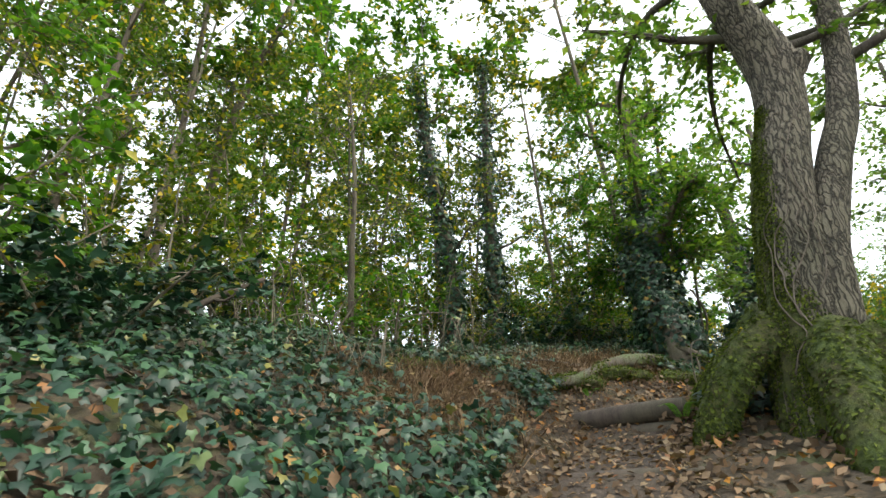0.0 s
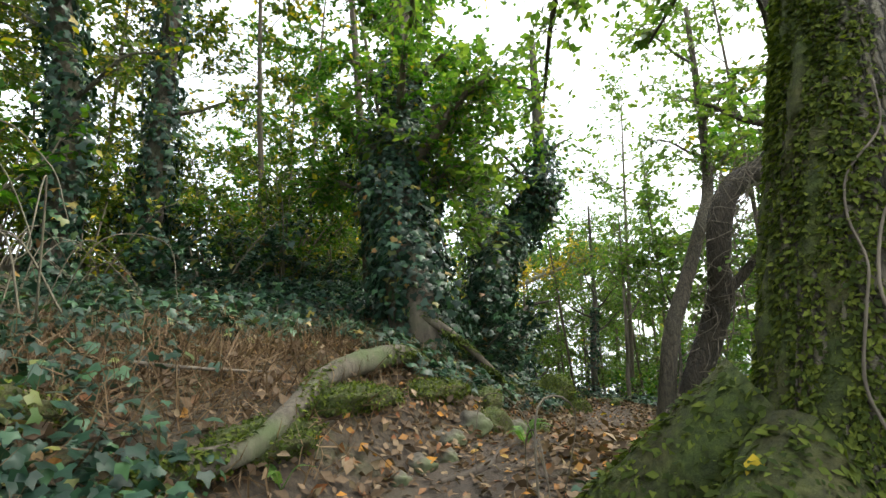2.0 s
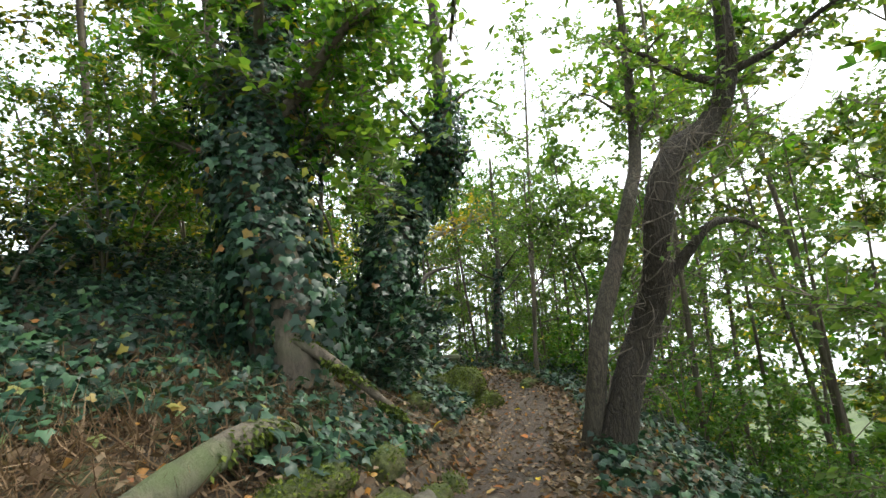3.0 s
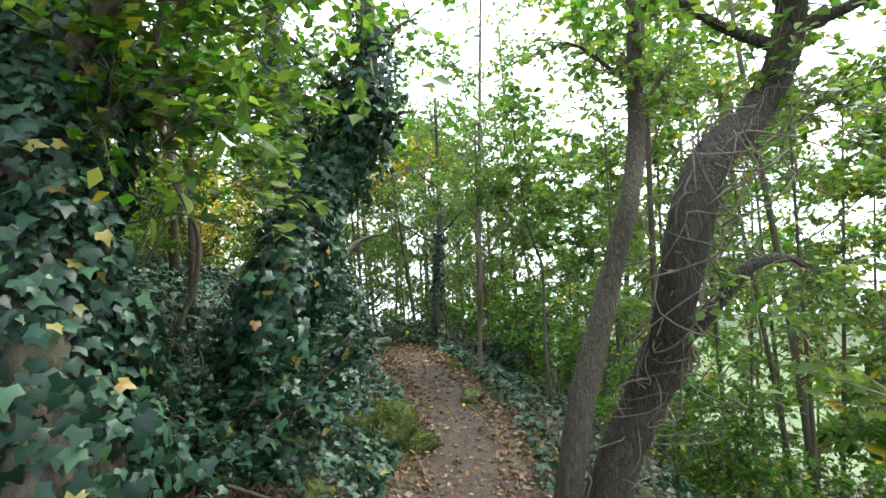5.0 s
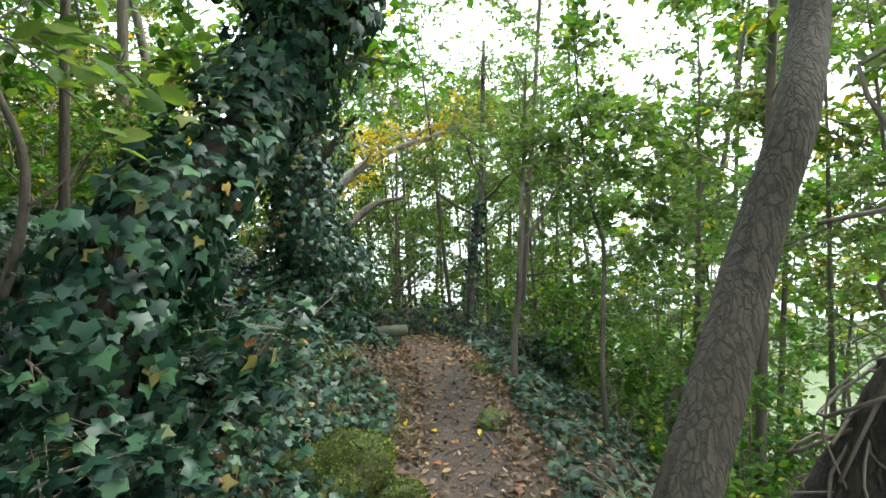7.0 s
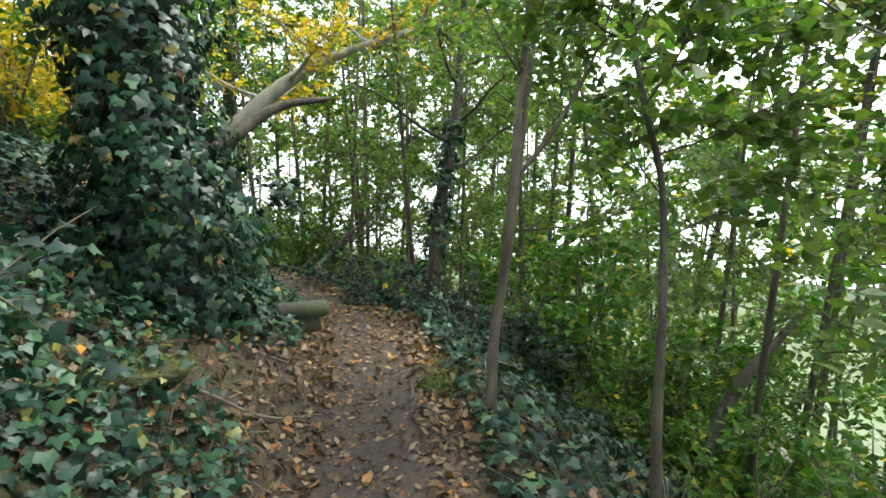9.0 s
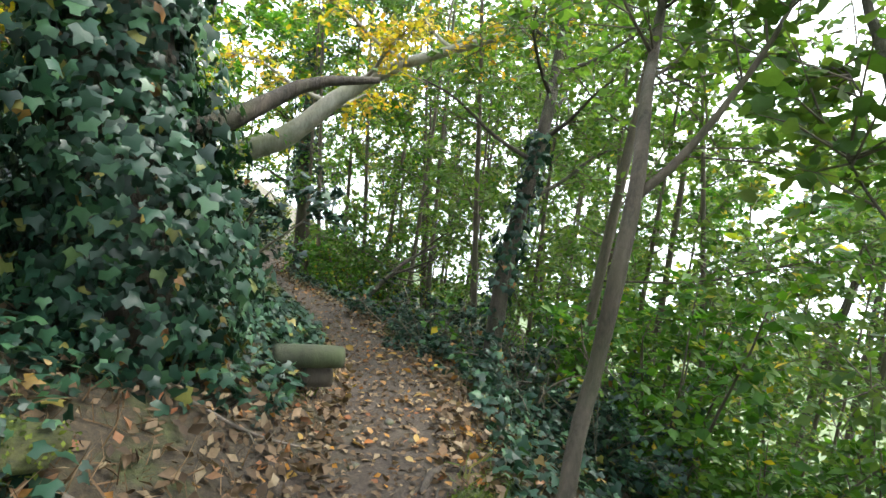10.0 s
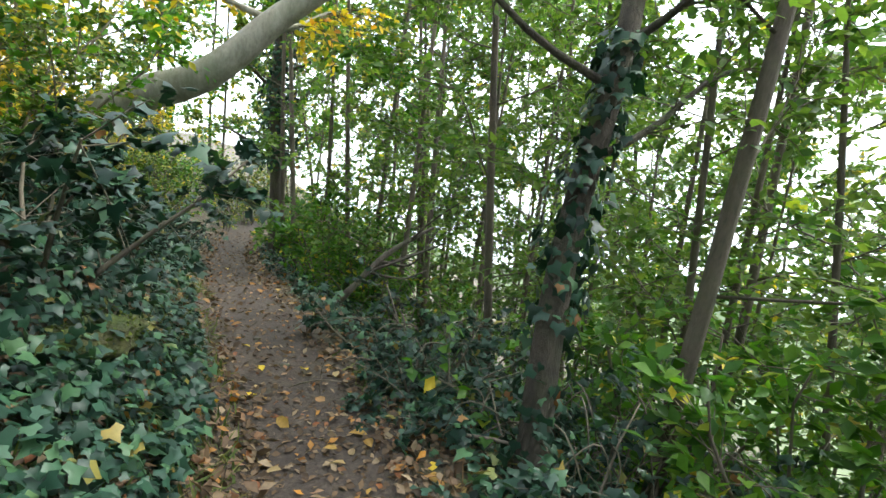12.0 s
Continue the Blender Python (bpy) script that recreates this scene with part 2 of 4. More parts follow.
def leaf_cloud(places, normals, tips, sizes, outline):
    """Vertices and faces of many leaves: each lies across its normal with its tip along its tip direction."""
    shape, tris = outline
    n = unit(np.asarray(normals, float))
    y = unit(tips - n * (tips * n).sum(-1, keepdims=True))
    x = np.cross(y, n)
    curl = rng.uniform(0.4, 1.6, len(places))[:, None, None]
    s = np.asarray(sizes)[:, None, None]
    v = places[:, None] + s * (shape[None, :, :1] * x[:, None] + shape[None, :, 1:2] * y[:, None] + curl * shape[None, :, 2:] * n[:, None])
    f = tris[None] + (np.arange(len(places)) * len(shape))[:, None, None]
    return v.reshape(-1, 3), f.reshape(-1, 3)


def tube(points, radii, sides=10, rough=0.0, twist=0.0, ridges=0, seed=0):
    """A bent, tapered tube with closed ends."""
    p, r = np.asarray(points, float), np.asarray(radii, float)
    g = np.random.default_rng(seed)
    t = unit(np.gradient(p, axis=0))
    up = np.array([0.0, 0, 1]) if abs(t[0, 2]) < 0.9 else np.array([1.0, 0, 0])
    verts = []
    a = np.linspace(0, 2 * np.pi, sides, endpoint=False)
    phase = g.uniform(0, 6.28, 6)
    x = unit(np.cross(up, t[0]))
    for i in range(len(p)):
        x = unit(x - t[i] * (x @ t[i]))
        y = np.cross(t[i], x)
        lump = 1 + rough * (np.sin(2 * a + phase[0] + i * 0.35) * 0.5 + np.sin(3 * a + phase[1] - i * 0.5) * 0.35 + g.normal(0, 0.3, sides))
        if ridges:
            lump += 0.05 * np.abs(np.sin(ridges * a / 2 + 0.8 * np.sin(i * 0.23 + phase[2]))) - 0.03
        verts.append(p[i] + r[i] * lump[:, None] * (np.cos(a)[:, None] * x + np.sin(a)[:, None] * y))
    v = np.concatenate(verts + [p[:1], p[-1:]])
    i = np.arange(len(p) - 1)[:, None] * sides
    j, k = np.arange(sides)[None], (np.arange(sides)[None] + 1) % sides
    quads = np.stack([i + j, i + k, i + k + sides, i + j + sides], -1).reshape(-1, 4)
    a0, last = len(v) - 2, (len(p) - 1) * sides
    j, k = j[0], k[0]
    caps = np.concatenate([np.stack([k, j, np.full(sides, a0)], 1), np.stack([last + j, last + k, np.full(sides, a0 + 1)], 1)])
    return v, quads, caps


def join(shapes):
    """Several (verts, quads, tris) into one."""
    vs, qs, ts, at = [], [], [], 0
    for v, q, t in shapes:
        vs.append(v), qs.append(np.asarray(q).reshape(-1, 4) + at), ts.append(np.asarray(t).reshape(-1, 3) + at)
        at += len(v)
    return np.concatenate(vs), [np.concatenate(qs), np.concatenate(ts)]


def spline(points, n):
    """A smooth line through a few points."""
    p = np.asarray(points, float)
    if len(p) == 2:
        return p[0] + (p[1] - p[0]) * np.linspace(0, 1, n)[:, None]
    ext = np.vstack([2 * p[0] - p[1], p, 2 * p[-1] - p[-2]])
    u = np.linspace(0, len(p) - 1, n)
    i = np.minimum(u.astype(int), len(p) - 2)
    f = (u - i)[:, None]
    a, b, c, d = ext[i], ext[i + 1], ext[i + 2], ext[i + 3]
    return 0.5 * (2 * b + (c - a) * f + (2 * a - 5 * b + 4 * c - d) * f**2 + (3 * b - 3 * c + d - a) * f**3)


def taper(values, n):
    return np.interp(np.linspace(0, 1, n), np.linspace(0, 1, len(values)), values)


# ---------------------------------------------------------------- the lie of the land
# the trodden way: x, y, z, then how the ground lies to the uphill and to the downhill side
STEPS_OUT = np.array([0, 0.3, 0.8, 1.5, 2.5, 4, 8, 16, 60])
UP_A, UP_B = [0, .15, .45, .8, 1.25, 1.8, 2.8, 4, 6], [0, .34, .66, .82, 1.1, 1.6, 2.5, 3.5, 6]
UP_C, UP_D = [0, .22, .6, 1.05, 1.6, 2.1, 2.9, 3.8, 6], [0, .08, .35, 1.05, 1.8, 2.4, 3.2, 4, 6]
UP_E, UP_F = [0, .2, .5, .9, 1.5, 2.1, 2.9, 3.7, 6], [0, .2, .6, 1.3, 2.1, 2.8, 3.6, 4.4, 6]
UP_G = [0, .1, .3, .7, 1.2, 1.8, 2.5, 3, 5]
DN_A, DN_B = [0, 0, -.05, -.15, -.5, -1.3, -3.5, -7, -20], [0, -.05, -.25, -.7, -1.5, -2.7, -5.5, -9.5, -24]
WAY = [(-0.5, -3.2, -0.4, UP_A, DN_A), (0.3, -0.1, 0.75, UP_A, DN_A), (0.75, 1.6, 1.55, UP_A, DN_A), (1.1, 3.0, 2.12, UP_A, DN_A), (1.5, 4.0, 2.38, UP_B, DN_A),
       (1.8, 4.5, 2.72, UP_B, DN_A), (2.6, 5.05, 2.84, UP_B, DN_A), (3.35, 5.5, 2.9, UP_B, DN_B), (4.6, 6.3, 2.7, UP_C, DN_B), (5.55, 7.05, 2.62, UP_C, DN_B),
       (6.5, 7.8, 2.68, UP_D, DN_B), (7.4, 8.75, 2.68, UP_D, DN_B), (8.2, 9.85, 2.64, UP_E, DN_B), (8.85, 10.8, 2.6, UP_E, DN_B), (9.38, 11.75, 2.54, UP_E, DN_B),
       (9.68, 12.8, 2.45, UP_F, DN_B), (9.9, 14.4, 2.36, UP_F, DN_B), (10.35, 17.2, 2.08, UP_F, DN_B), (11.0, 20.5, 1.68, UP_G, DN_B), (11.9, 23.8, 1.35, UP_G, DN_B), (13.6, 29, 1.2, UP_G, DN_B), (17, 40, 1.1, UP_G, DN_B), (26, 66, 1.0, UP_G, DN_B)]
HALF_WAY = 0.37
centre = np.array([w[:3] for w in WAY])
way_u = np.linspace(0, len(WAY) - 1, 260)
way_p = spline(centre, 260)
way_t = unit(np.gradient(way_p[:, :2], axis=0))
way_up = np.array([[np.interp(u, range(len(WAY)), [w[3][k] for w in WAY]) for k in range(9)] for u in way_u])
way_dn = np.array([[np.interp(u, range(len(WAY)), [w[4][k] for w in WAY]) for k in range(9)] for u in way_u])


def wrinkle(x, y):
    return (np.sin(1.7 * x + 0.6 * np.sin(1.3 * y)) * np.sin(1.9 * y + 1.1) * 0.5 + np.sin(4.3 * x + 1.7 * y) * np.sin(3.7 * y - 1.2 * x + 0.5) * 0.3
            + np.sin(9.1 * x - 3.3 * y + 2) * np.sin(8.3 * y + 2.9 * x) * 0.2)


def ground(x, y, rough=True):
    """Height of the ground, and the distance out from the edge of the way (uphill positive side in the third)."""
    x, y = np.atleast_1d(np.asarray(x, float)), np.atleast_1d(np.asarray(y, float))
    z, out, side = np.empty(len(x)), np.empty(len(x)), np.empty(len(x))
    for a in range(0, len(x), 4000):
        xs, ys = x[a:a + 4000, None], y[a:a + 4000, None]
        dx, dy = xs - way_p[None, :, 0], ys - way_p[None, :, 1]
        d2 = dx * dx + dy * dy + 0.02
        w = d2 ** -4.0
        w /= w.sum(1, keepdims=True)
        lat = -dx * way_t[None, :, 1] + dy * way_t[None, :, 0]
        near = d2.argmin(1)
        i = np.arange(len(near))
        dist = np.sqrt(d2[i, near])
        s = np.sign(lat[i, near])
        o = np.maximum(dist - HALF_WAY, 0)
        hz = (w * way_p[None, :, 2]).sum(1)
        up, dn = w @ way_up, w @ way_dn
        k = np.clip(np.searchsorted(STEPS_OUT, o, side="right") - 1, 0, 7)
        f = np.clip((o - STEPS_OUT[k]) / (STEPS_OUT[k + 1] - STEPS_OUT[k]), 0, 1)
        m = np.clip(0.5 + 0.8 * lat[i, near] / dist, 0, 1)
        hu, hd = up[i, k] * (1 - f) + up[i, k + 1] * f, dn[i, k] * (1 - f) + dn[i, k + 1] * f
        z[a:a + 4000], out[a:a + 4000], side[a:a + 4000] = hz + m * hu + (1 - m) * hd, o, s
    if rough:
        z = z + wrinkle(x, y) * (0.02 + 0.12 * np.clip(out / 2, 0, 1)) * np.clip(60 / (out + 20), 0, 1)
    return z, out, side


def height(x, y):
    return float(ground(x, y)[0][0])


def grid_line(a, b, step, far):
    """Even steps between a and b, then ever longer ones out to far."""
    inner = np.arange(a, b, step)
    grow, outer = [], step
    at = 0.0
    while at < far:
        outer *= 1.16
        at += outer
        grow.append(at)
    return np.concatenate([a - np.array(grow[::-1]), inner, inner[-1] + np.array(grow)])


gx, gy = grid_line(-4, 14, 0.125, 600), grid_line(-2, 22, 0.125, 600)
GX, GY = np.meshgrid(gx, gy)
gz, gout, gside = ground(GX.ravel(), GY.ravel())
nx, ny = len(gx), len(gy)
ia, ja = np.meshgrid(np.arange(nx - 1), np.arange(ny - 1))
qa = (ja * nx + ia).ravel()
soil = mesh_object("ground", np.stack([GX.ravel(), GY.ravel(), gz], 1), np.stack([qa, qa + 1, qa + 1 + nx, qa + nx], 1), M_SOIL)
tagged(soil, "sloping woodland ground with a trodden brown earth path", "ground", kind="structure")
edge = np.clip(1.0 - (gout + 0.12 * wrinkle(2 * GX.ravel(), 2 * GY.ravel())) / 0.3, 0, 1)
for key, value in (("trod", edge), ("meadow", np.clip((gout - 25) / 10, 0, 1))):
    soil.data.attributes.new(key, "FLOAT", "POINT").data.foreach_set("value", value.astype(np.float32))

# added ring beyond the valley: bright haze painted as pale emission, hides the far ground
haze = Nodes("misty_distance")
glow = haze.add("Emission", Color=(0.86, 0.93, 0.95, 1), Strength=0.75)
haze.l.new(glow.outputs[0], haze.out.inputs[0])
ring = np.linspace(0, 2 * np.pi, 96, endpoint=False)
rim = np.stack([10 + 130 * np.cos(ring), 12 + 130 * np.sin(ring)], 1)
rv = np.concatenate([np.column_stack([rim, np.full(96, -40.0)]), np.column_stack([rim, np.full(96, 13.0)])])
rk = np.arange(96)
glow_ring = mesh_object("backdrop", rv, np.stack([rk, (rk + 1) % 96, (rk + 1) % 96 + 96, rk + 96], 1), haze.mat)
tagged(glow_ring, "added glowing backdrop ring, bright haze painted beyond the valley", "backdrop", kind="structure")


# ---------------------------------------------------------------- kinds of things
def thing(name, place, label, category, group="", kind=""):
    """An empty at the base of a thing, which carries its parts."""
    ob = new(name)
    ob.location = place
    ob.empty_display_size = 0.1
    return tagged(ob, label, category, group, kind)


def part(name, shapes, material, parent, label=""):
    """Shapes in world metres, laid into their parent's own frame."""
    v, f = join(shapes) if isinstance(shapes, list) else shapes
    off = np.zeros(3)
    up = parent
    while up:
        off += np.array(up.location)
        up = up.parent
    return mesh_object(name, v - off, f, material, parent, label)


def random_ways(n, flat=0.0):
    v = rng.normal(size=(n, 3))
    v[:, 2] *= 1 - flat
    return unit(v)


def shoot(p, r):
    """A thin three-sided twig that runs out to a point."""
    t = unit(p[2] - p[0])
    x = unit(np.cross(t, (0.3, 0.5, 0.8)))
    y = np.cross(t, x)
    ring = np.array([x, -0.5 * x + 0.87 * y, -0.5 * x - 0.87 * y]) * r
    v = np.concatenate([p[0] + ring, p[1] + 0.7 * ring, p[2:]])
    return v, np.array([(0, 1, 4, 3), (1, 2, 5, 4), (2, 0, 3, 5)]), np.array([(3, 4, 6), (4, 5, 6), (5, 3, 6)])


def twigs_and_leaves(lines, twigs, length, leaves, size, outline, droop=0.25, thick=0.006, start=0.25):
    """Twigs off the given lines, and leaves along them."""
    tubes, places, tips = [], [], []
    weights = np.array([np.linalg.norm(np.diff(l, axis=0), axis=1).sum() for l in lines])
    for i in rng.choice(len(lines), twigs, p=weights / weights.sum()):
        line = lines[i]
        u = rng.uniform(start, 1) * (len(line) - 1)
        k = min(int(u), len(line) - 2)
        a = line[k] + (line[k + 1] - line[k]) * (u - k)
        d = unit(unit(line[k + 1] - line[k]) * 0.7 + random_ways(1, 0.35)[0])
        l = length * rng.uniform(0.5, 1.3)
        bend = np.array([0, 0, -droop * l]) + rng.normal(0, 0.08 * l, 3)
        p = np.array([a, a + d * l * 0.5 + bend * 0.25, a + d * l + bend])
        gap = p[1:, None] - way_p[None]
        if np.abs(a[:2]).max() > 2.5 and (((gap[..., :2] ** 2).sum(-1) < 1.1) & (gap[..., 2] > 0.5) & (gap[..., 2] < 2.3)).any():
            continue
        tubes.append(shoot(p, thick))
        t = rng.uniform(0.12, 1.05, leaves) * 2
        k = np.minimum(t.astype(int), 1)
        places.append(p[k] + (p[k + 1] - p[k]) * (t - k)[:, None] + rng.normal(0, 0.035 * l, (leaves, 3)))
        tips.append(unit(d + rng.normal(0, 0.7, (leaves, 3)) + (0, 0, -0.35)))
    places, tips = np.concatenate(places), np.concatenate(tips)
    if np.linalg.norm(places[:, :2].mean(0)) > 1.5:
        off = places[:, None] - way_p[None]
        near = ((off[..., :2] ** 2).sum(-1) < 0.6) & (off[..., 2] > 0.5) & (off[..., 2] < 2.3)
        places, tips = places[~near.any(1)], tips[~near.any(1)]
    normals = unit(rng.normal(0, 0.55, places.shape) + (0, 0, 0.9))
    return tubes, leaf_cloud(places, normals, tips, size * rng.uniform(0.6, 1.25, len(places)), outline)


def limbs_off(line, count, low, high, length, rise=0.5, seed_way=None):
    """Bent limbs that leave a trunk between two shares of its height."""
    made = []
    for n in range(count):
        u = (low + (high - low) * (n + rng.uniform(0, 0.8)) / count) * (len(line) - 1)
        k = min(int(u), len(line) - 2)
        a = line[k] + (line[k + 1] - line[k]) * (u - k)
        turn = n * 2.4 + rng.uniform(-0.5, 0.5)
        d = np.array([math.cos(turn), math.sin(turn), rise * rng.uniform(0.5, 1.4)])
        if seed_way is not None:
            d = d + np.array(seed_way)
        d = unit(d)
        l = length * rng.uniform(0.6, 1.15) * (1.15 - 0.5 * u / len(line))
        side = np.cross(d, (0, 0, 1)) * rng.uniform(-0.2, 0.2) * l
        made.append(spline([a, a + d * l * 0.35 + side * 0.6, a + d * l * 0.7 + side + (0, 0, 0.08 * l), a + d * l + side * 0.4 + (0, 0, 0.03 * l)], 9))
    return made


def ivy_on(line, radii, count, size, low=0.0, high=1.0, puff=0.14, outline=IVY):
    """Ivy leaves that clothe a trunk, hanging out of it."""
    line, radii = np.asarray(line), np.asarray(radii)
    u = rng.uniform(low, high, count) ** 1.0 * (len(line) - 1)
    k = np.minimum(u.astype(int), len(line) - 2)
    f = (u - k)[:, None]
    at = line[k] * (1 - f) + line[k + 1] * f
    r = radii[k] * (1 - f[:, 0]) + radii[k + 1] * f[:, 0]
    axis = unit(line[k + 1] - line[k])
    out = random_ways(count)
    out = unit(out - axis * (out * axis).sum(1, keepdims=True))
    lump = 0.5 + 0.5 * np.sin(at[:, 2] * 5 + 3 * out[:, 0]) * np.sin(at[:, 2] * 2.1 + 2 * out[:, 1] + 1)
    places = at + out * (r + puff * (0.25 + lump) * rng.uniform(0.1, 1.0, count))[:, None]
    normals = unit(out + rng.normal(0, 0.45, (count, 3)) + (0, 0, 0.25))
    tips = unit(rng.normal(0, 0.5, (count, 3)) + (0, 0, -1.0))
    return leaf_cloud(places, normals, tips, size * rng.uniform(0.5, 1.3, count), outline)


def build_tree(name, label, points, radii, bark, category="tree", rings=26, sides=14, rough=0.07, limbs=6, span=(0.45, 0.97), reach=1.6, leaf=M_GREEN, twigs=160, per_twig=11, size=0.075,
               outline=OVAL, ivy=0, ivy_size=0.075, ivy_puff=0.14, ivy_span=(0, 1), rise=0.5, toward=None, twig_length=0.55, group="", flare=1.0, extra=(), limb_sides=7):
    """A tree in its own place: trunk, limbs, a crown of single leaves and, where it has it, a coat of ivy."""
    line, r = spline(points, rings), taper(radii, rings)
    r = r * (1 + (flare - 1) * np.exp(-np.arange(rings) / 1.6))
    ob = thing(name, points[0], label, category, group)
    part("trunk", [tube(line, r, sides, rough, seed=len(name) + int(abs(points[0][0]) * 97))], bark, ob)
    offs = limbs_off(line, limbs, span[0], span[1], reach, rise, toward) if limbs else []
    offs += [spline(e[0], 10) for e in extra]
    thick = [np.interp(0.6, [0, 1], [r[0], r[-1]]) * 0.42] * limbs + [e[1] for e in extra]
    for l, w in zip(offs, thick):
        part("limb", [tube(l, taper([w, w * 0.25], len(l)), limb_sides, 0.05)], bark, ob)
    if twigs:
        lines = offs + [line[int(len(line) * 0.7):]]
        tubes, leaves = twigs_and_leaves(lines, twigs, twig_length, per_twig, size, outline)
        if size < 0.2:
            tagged(part("twigwork", tubes, M_TWIG, ob), kind="stuff")
        tagged(part("crown", leaves, leaf, ob), kind="stuff")
    if ivy:
        tagged(part("ivy", ivy_on(line, r, ivy, ivy_size, *ivy_span, ivy_puff), M_IVY, ob, "glossy dark green ivy leaves"), kind="stuff")
    return ob


def build_bush(name, label, tall, wide, leaf, stems=6, twigs=115, per_twig=14, size=0.08, outline=SMALL, bark=M_TWIG, group=""):
    """A bush of many thin stems from one foot, standing at the origin."""
    ob = thing(name, (0, 0, 0), label, "bush", group)
    lines = []
    for n in range(stems):
        a, lean = n * 2.4 + rng.uniform(-0.4, 0.4), rng.uniform(0.1, 1.0)
        d = np.array([math.cos(a) * lean * wide, math.sin(a) * lean * wide, tall * rng.uniform(0.65, 1.05) * (1.1 - 0.4 * lean)])
        foot = np.array([math.cos(a), math.sin(a), 0]) * 0.12 * wide * lean - (0, 0, 0.15)
        lines.append(spline([foot, foot + d * (0.3, 0.3, 0.45), foot + d * (0.7, 0.7, 0.8), foot + d + rng.normal(0, 0.1, 3)], 9))
    for l in lines:
        part("stem", [tube(l[::2], taper([0.016, 0.005], 5), 4)], bark, ob)
    tubes, leaves = twigs_and_leaves(lines, twigs, 0.42 * wide ** 0.5, per_twig, size, outline, 0.15, 0.004, 0.15)
    tagged(part("twigwork", tubes, bark, ob), kind="stuff")
    tagged(part("crown", leaves, leaf, ob), kind="stuff")
    return ob


# ---------------------------------------------------------------- the trees along the way
def standing(x, y, sink=0.15):
    return (x, y, height(x, y) - sink)


# the furrowed double-stemmed tree beside the log steps
oak = thing("oak_tree", (2.73, 3.39, 2), "old double-stemmed tree with furrowed bark and a mossy foot", "tree")
stem_line = spline([(2.73, 3.44, 1.7), (2.73, 3.44, 2.3), (2.73, 3.41, 2.9), (2.73, 3.34, 3.4), (2.79, 3.28, 3.95), (2.89, 3.26, 4.35), (3.03, 3.26, 4.8), (3.07, 3.24, 5.3), (2.85, 3.16, 5.9), (2.53, 3.04, 7.2), (2.13, 2.74, 9.2)], 96)
stem_r = taper([0.4, 0.36, 0.29, 0.235, 0.205, 0.19, 0.18, 0.2, 0.16, 0.13, 0.07], 96)
part("trunk", [tube(stem_line, stem_r, 72, 0.012, ridges=30, seed=3)], M_OAK, oak)
second_line = spline([(2.83, 3.3, 3), (2.95, 3.24, 3.6), (3.23, 3.21, 4.27), (3.51, 3.24, 4.8), (3.73, 3.24, 5.6), (3.83, 3.14, 7), (3.93, 2.94, 9)], 60)
part("second_stem", [tube(second_line, taper([0.18, 0.14, 0.115, 0.11, 0.1, 0.09, 0.05], 60), 52, 0.012, ridges=22, seed=5)], M_OAK, oak)
part("burl", [tube(spline([(3.07, 3.22, 5.05), (3.21, 3.16, 5.2), (3.29, 3.12, 5.25)], 10), taper([0.13, 0.12, 0.07], 10), 20, 0.12, seed=9)], M_OAK, oak, "broken branch stub with a dark hollow")


def mossy(z, out):
    """How far moss covers a flank: the shaded side, and all round near the foot."""
    shade = out @ np.array([-0.8, 0.6, 0.0]) + 0.16 * np.sin(9 * z + 5 * out[..., 0]) * np.sin(4.3 * z + 2) + 0.09 * np.sin(23 * z + 11 * out[..., 1])
    return np.clip((shade - 0.02 + np.clip(3.5 - z, 0, 2) * 1.5 - np.clip(z - 3.6, 0, 9) * 0.28) * 1.9, 0, 1)


def moss_on(line, radii, n, length=0.035, keep=mossy):
    """Short tufts of moss standing on a round surface."""
    line, radii = np.asarray(line), np.asarray(radii)
    u = rng.uniform(0, 1, n) * (len(line) - 1)
    k = np.minimum(u.astype(int), len(line) - 2)
    f = (u - k)[:, None]
    at, r = line[k] * (1 - f) + line[k + 1] * f, radii[k] * (1 - f[:, 0]) + radii[k + 1] * f[:, 0]
    axis = unit(line[k + 1] - line[k])
    out = random_ways(n)
    out = unit(out - axis * (out * axis).sum(1, keepdims=True))
    good = keep(at[:, 2], out) > rng.uniform(0, 1, n)
    at, out, r = at[good], out[good], r[good]
    tips = unit(out * 0.55 + rng.normal(0, 0.45, out.shape) + (0, 0, -0.55))
    normals = unit(out + rng.normal(0, 0.5, out.shape) + (0, 0, 0.6))
    return leaf_cloud(at + out * (r * 1.0)[:, None], normals, tips, length * rng.uniform(0.5, 1.5, len(at)), SMALL)


def moss_coat(line, radii, keep=mossy, sides=40):
    """A soft skin of moss that sinks under the bark where no moss grows."""
    line, radii = np.asarray(line), np.asarray(radii)
    v, q, t = tube(line, radii, sides)
    body = v[:-2].reshape(len(line), sides, 3)
    out = unit(body - line[:, None])
    cover = keep(np.repeat(line[:, 2], sides), out.reshape(-1, 3)).reshape(len(line), sides)
    lump = 0.03 * np.sin(7 * body[..., 2] + 9 * out[..., 0]) * np.sin(11 * out[..., 1] + 3 * body[..., 2]) + 0.01 * rng.normal(size=cover.shape)
    body = line[:, None] + out * (radii[:, None] * (0.84 + 0.17 * cover) + lump * cover * 0.5)[..., None]
    return np.concatenate([body.reshape(-1, 3), v[-2:]]), [q, t]


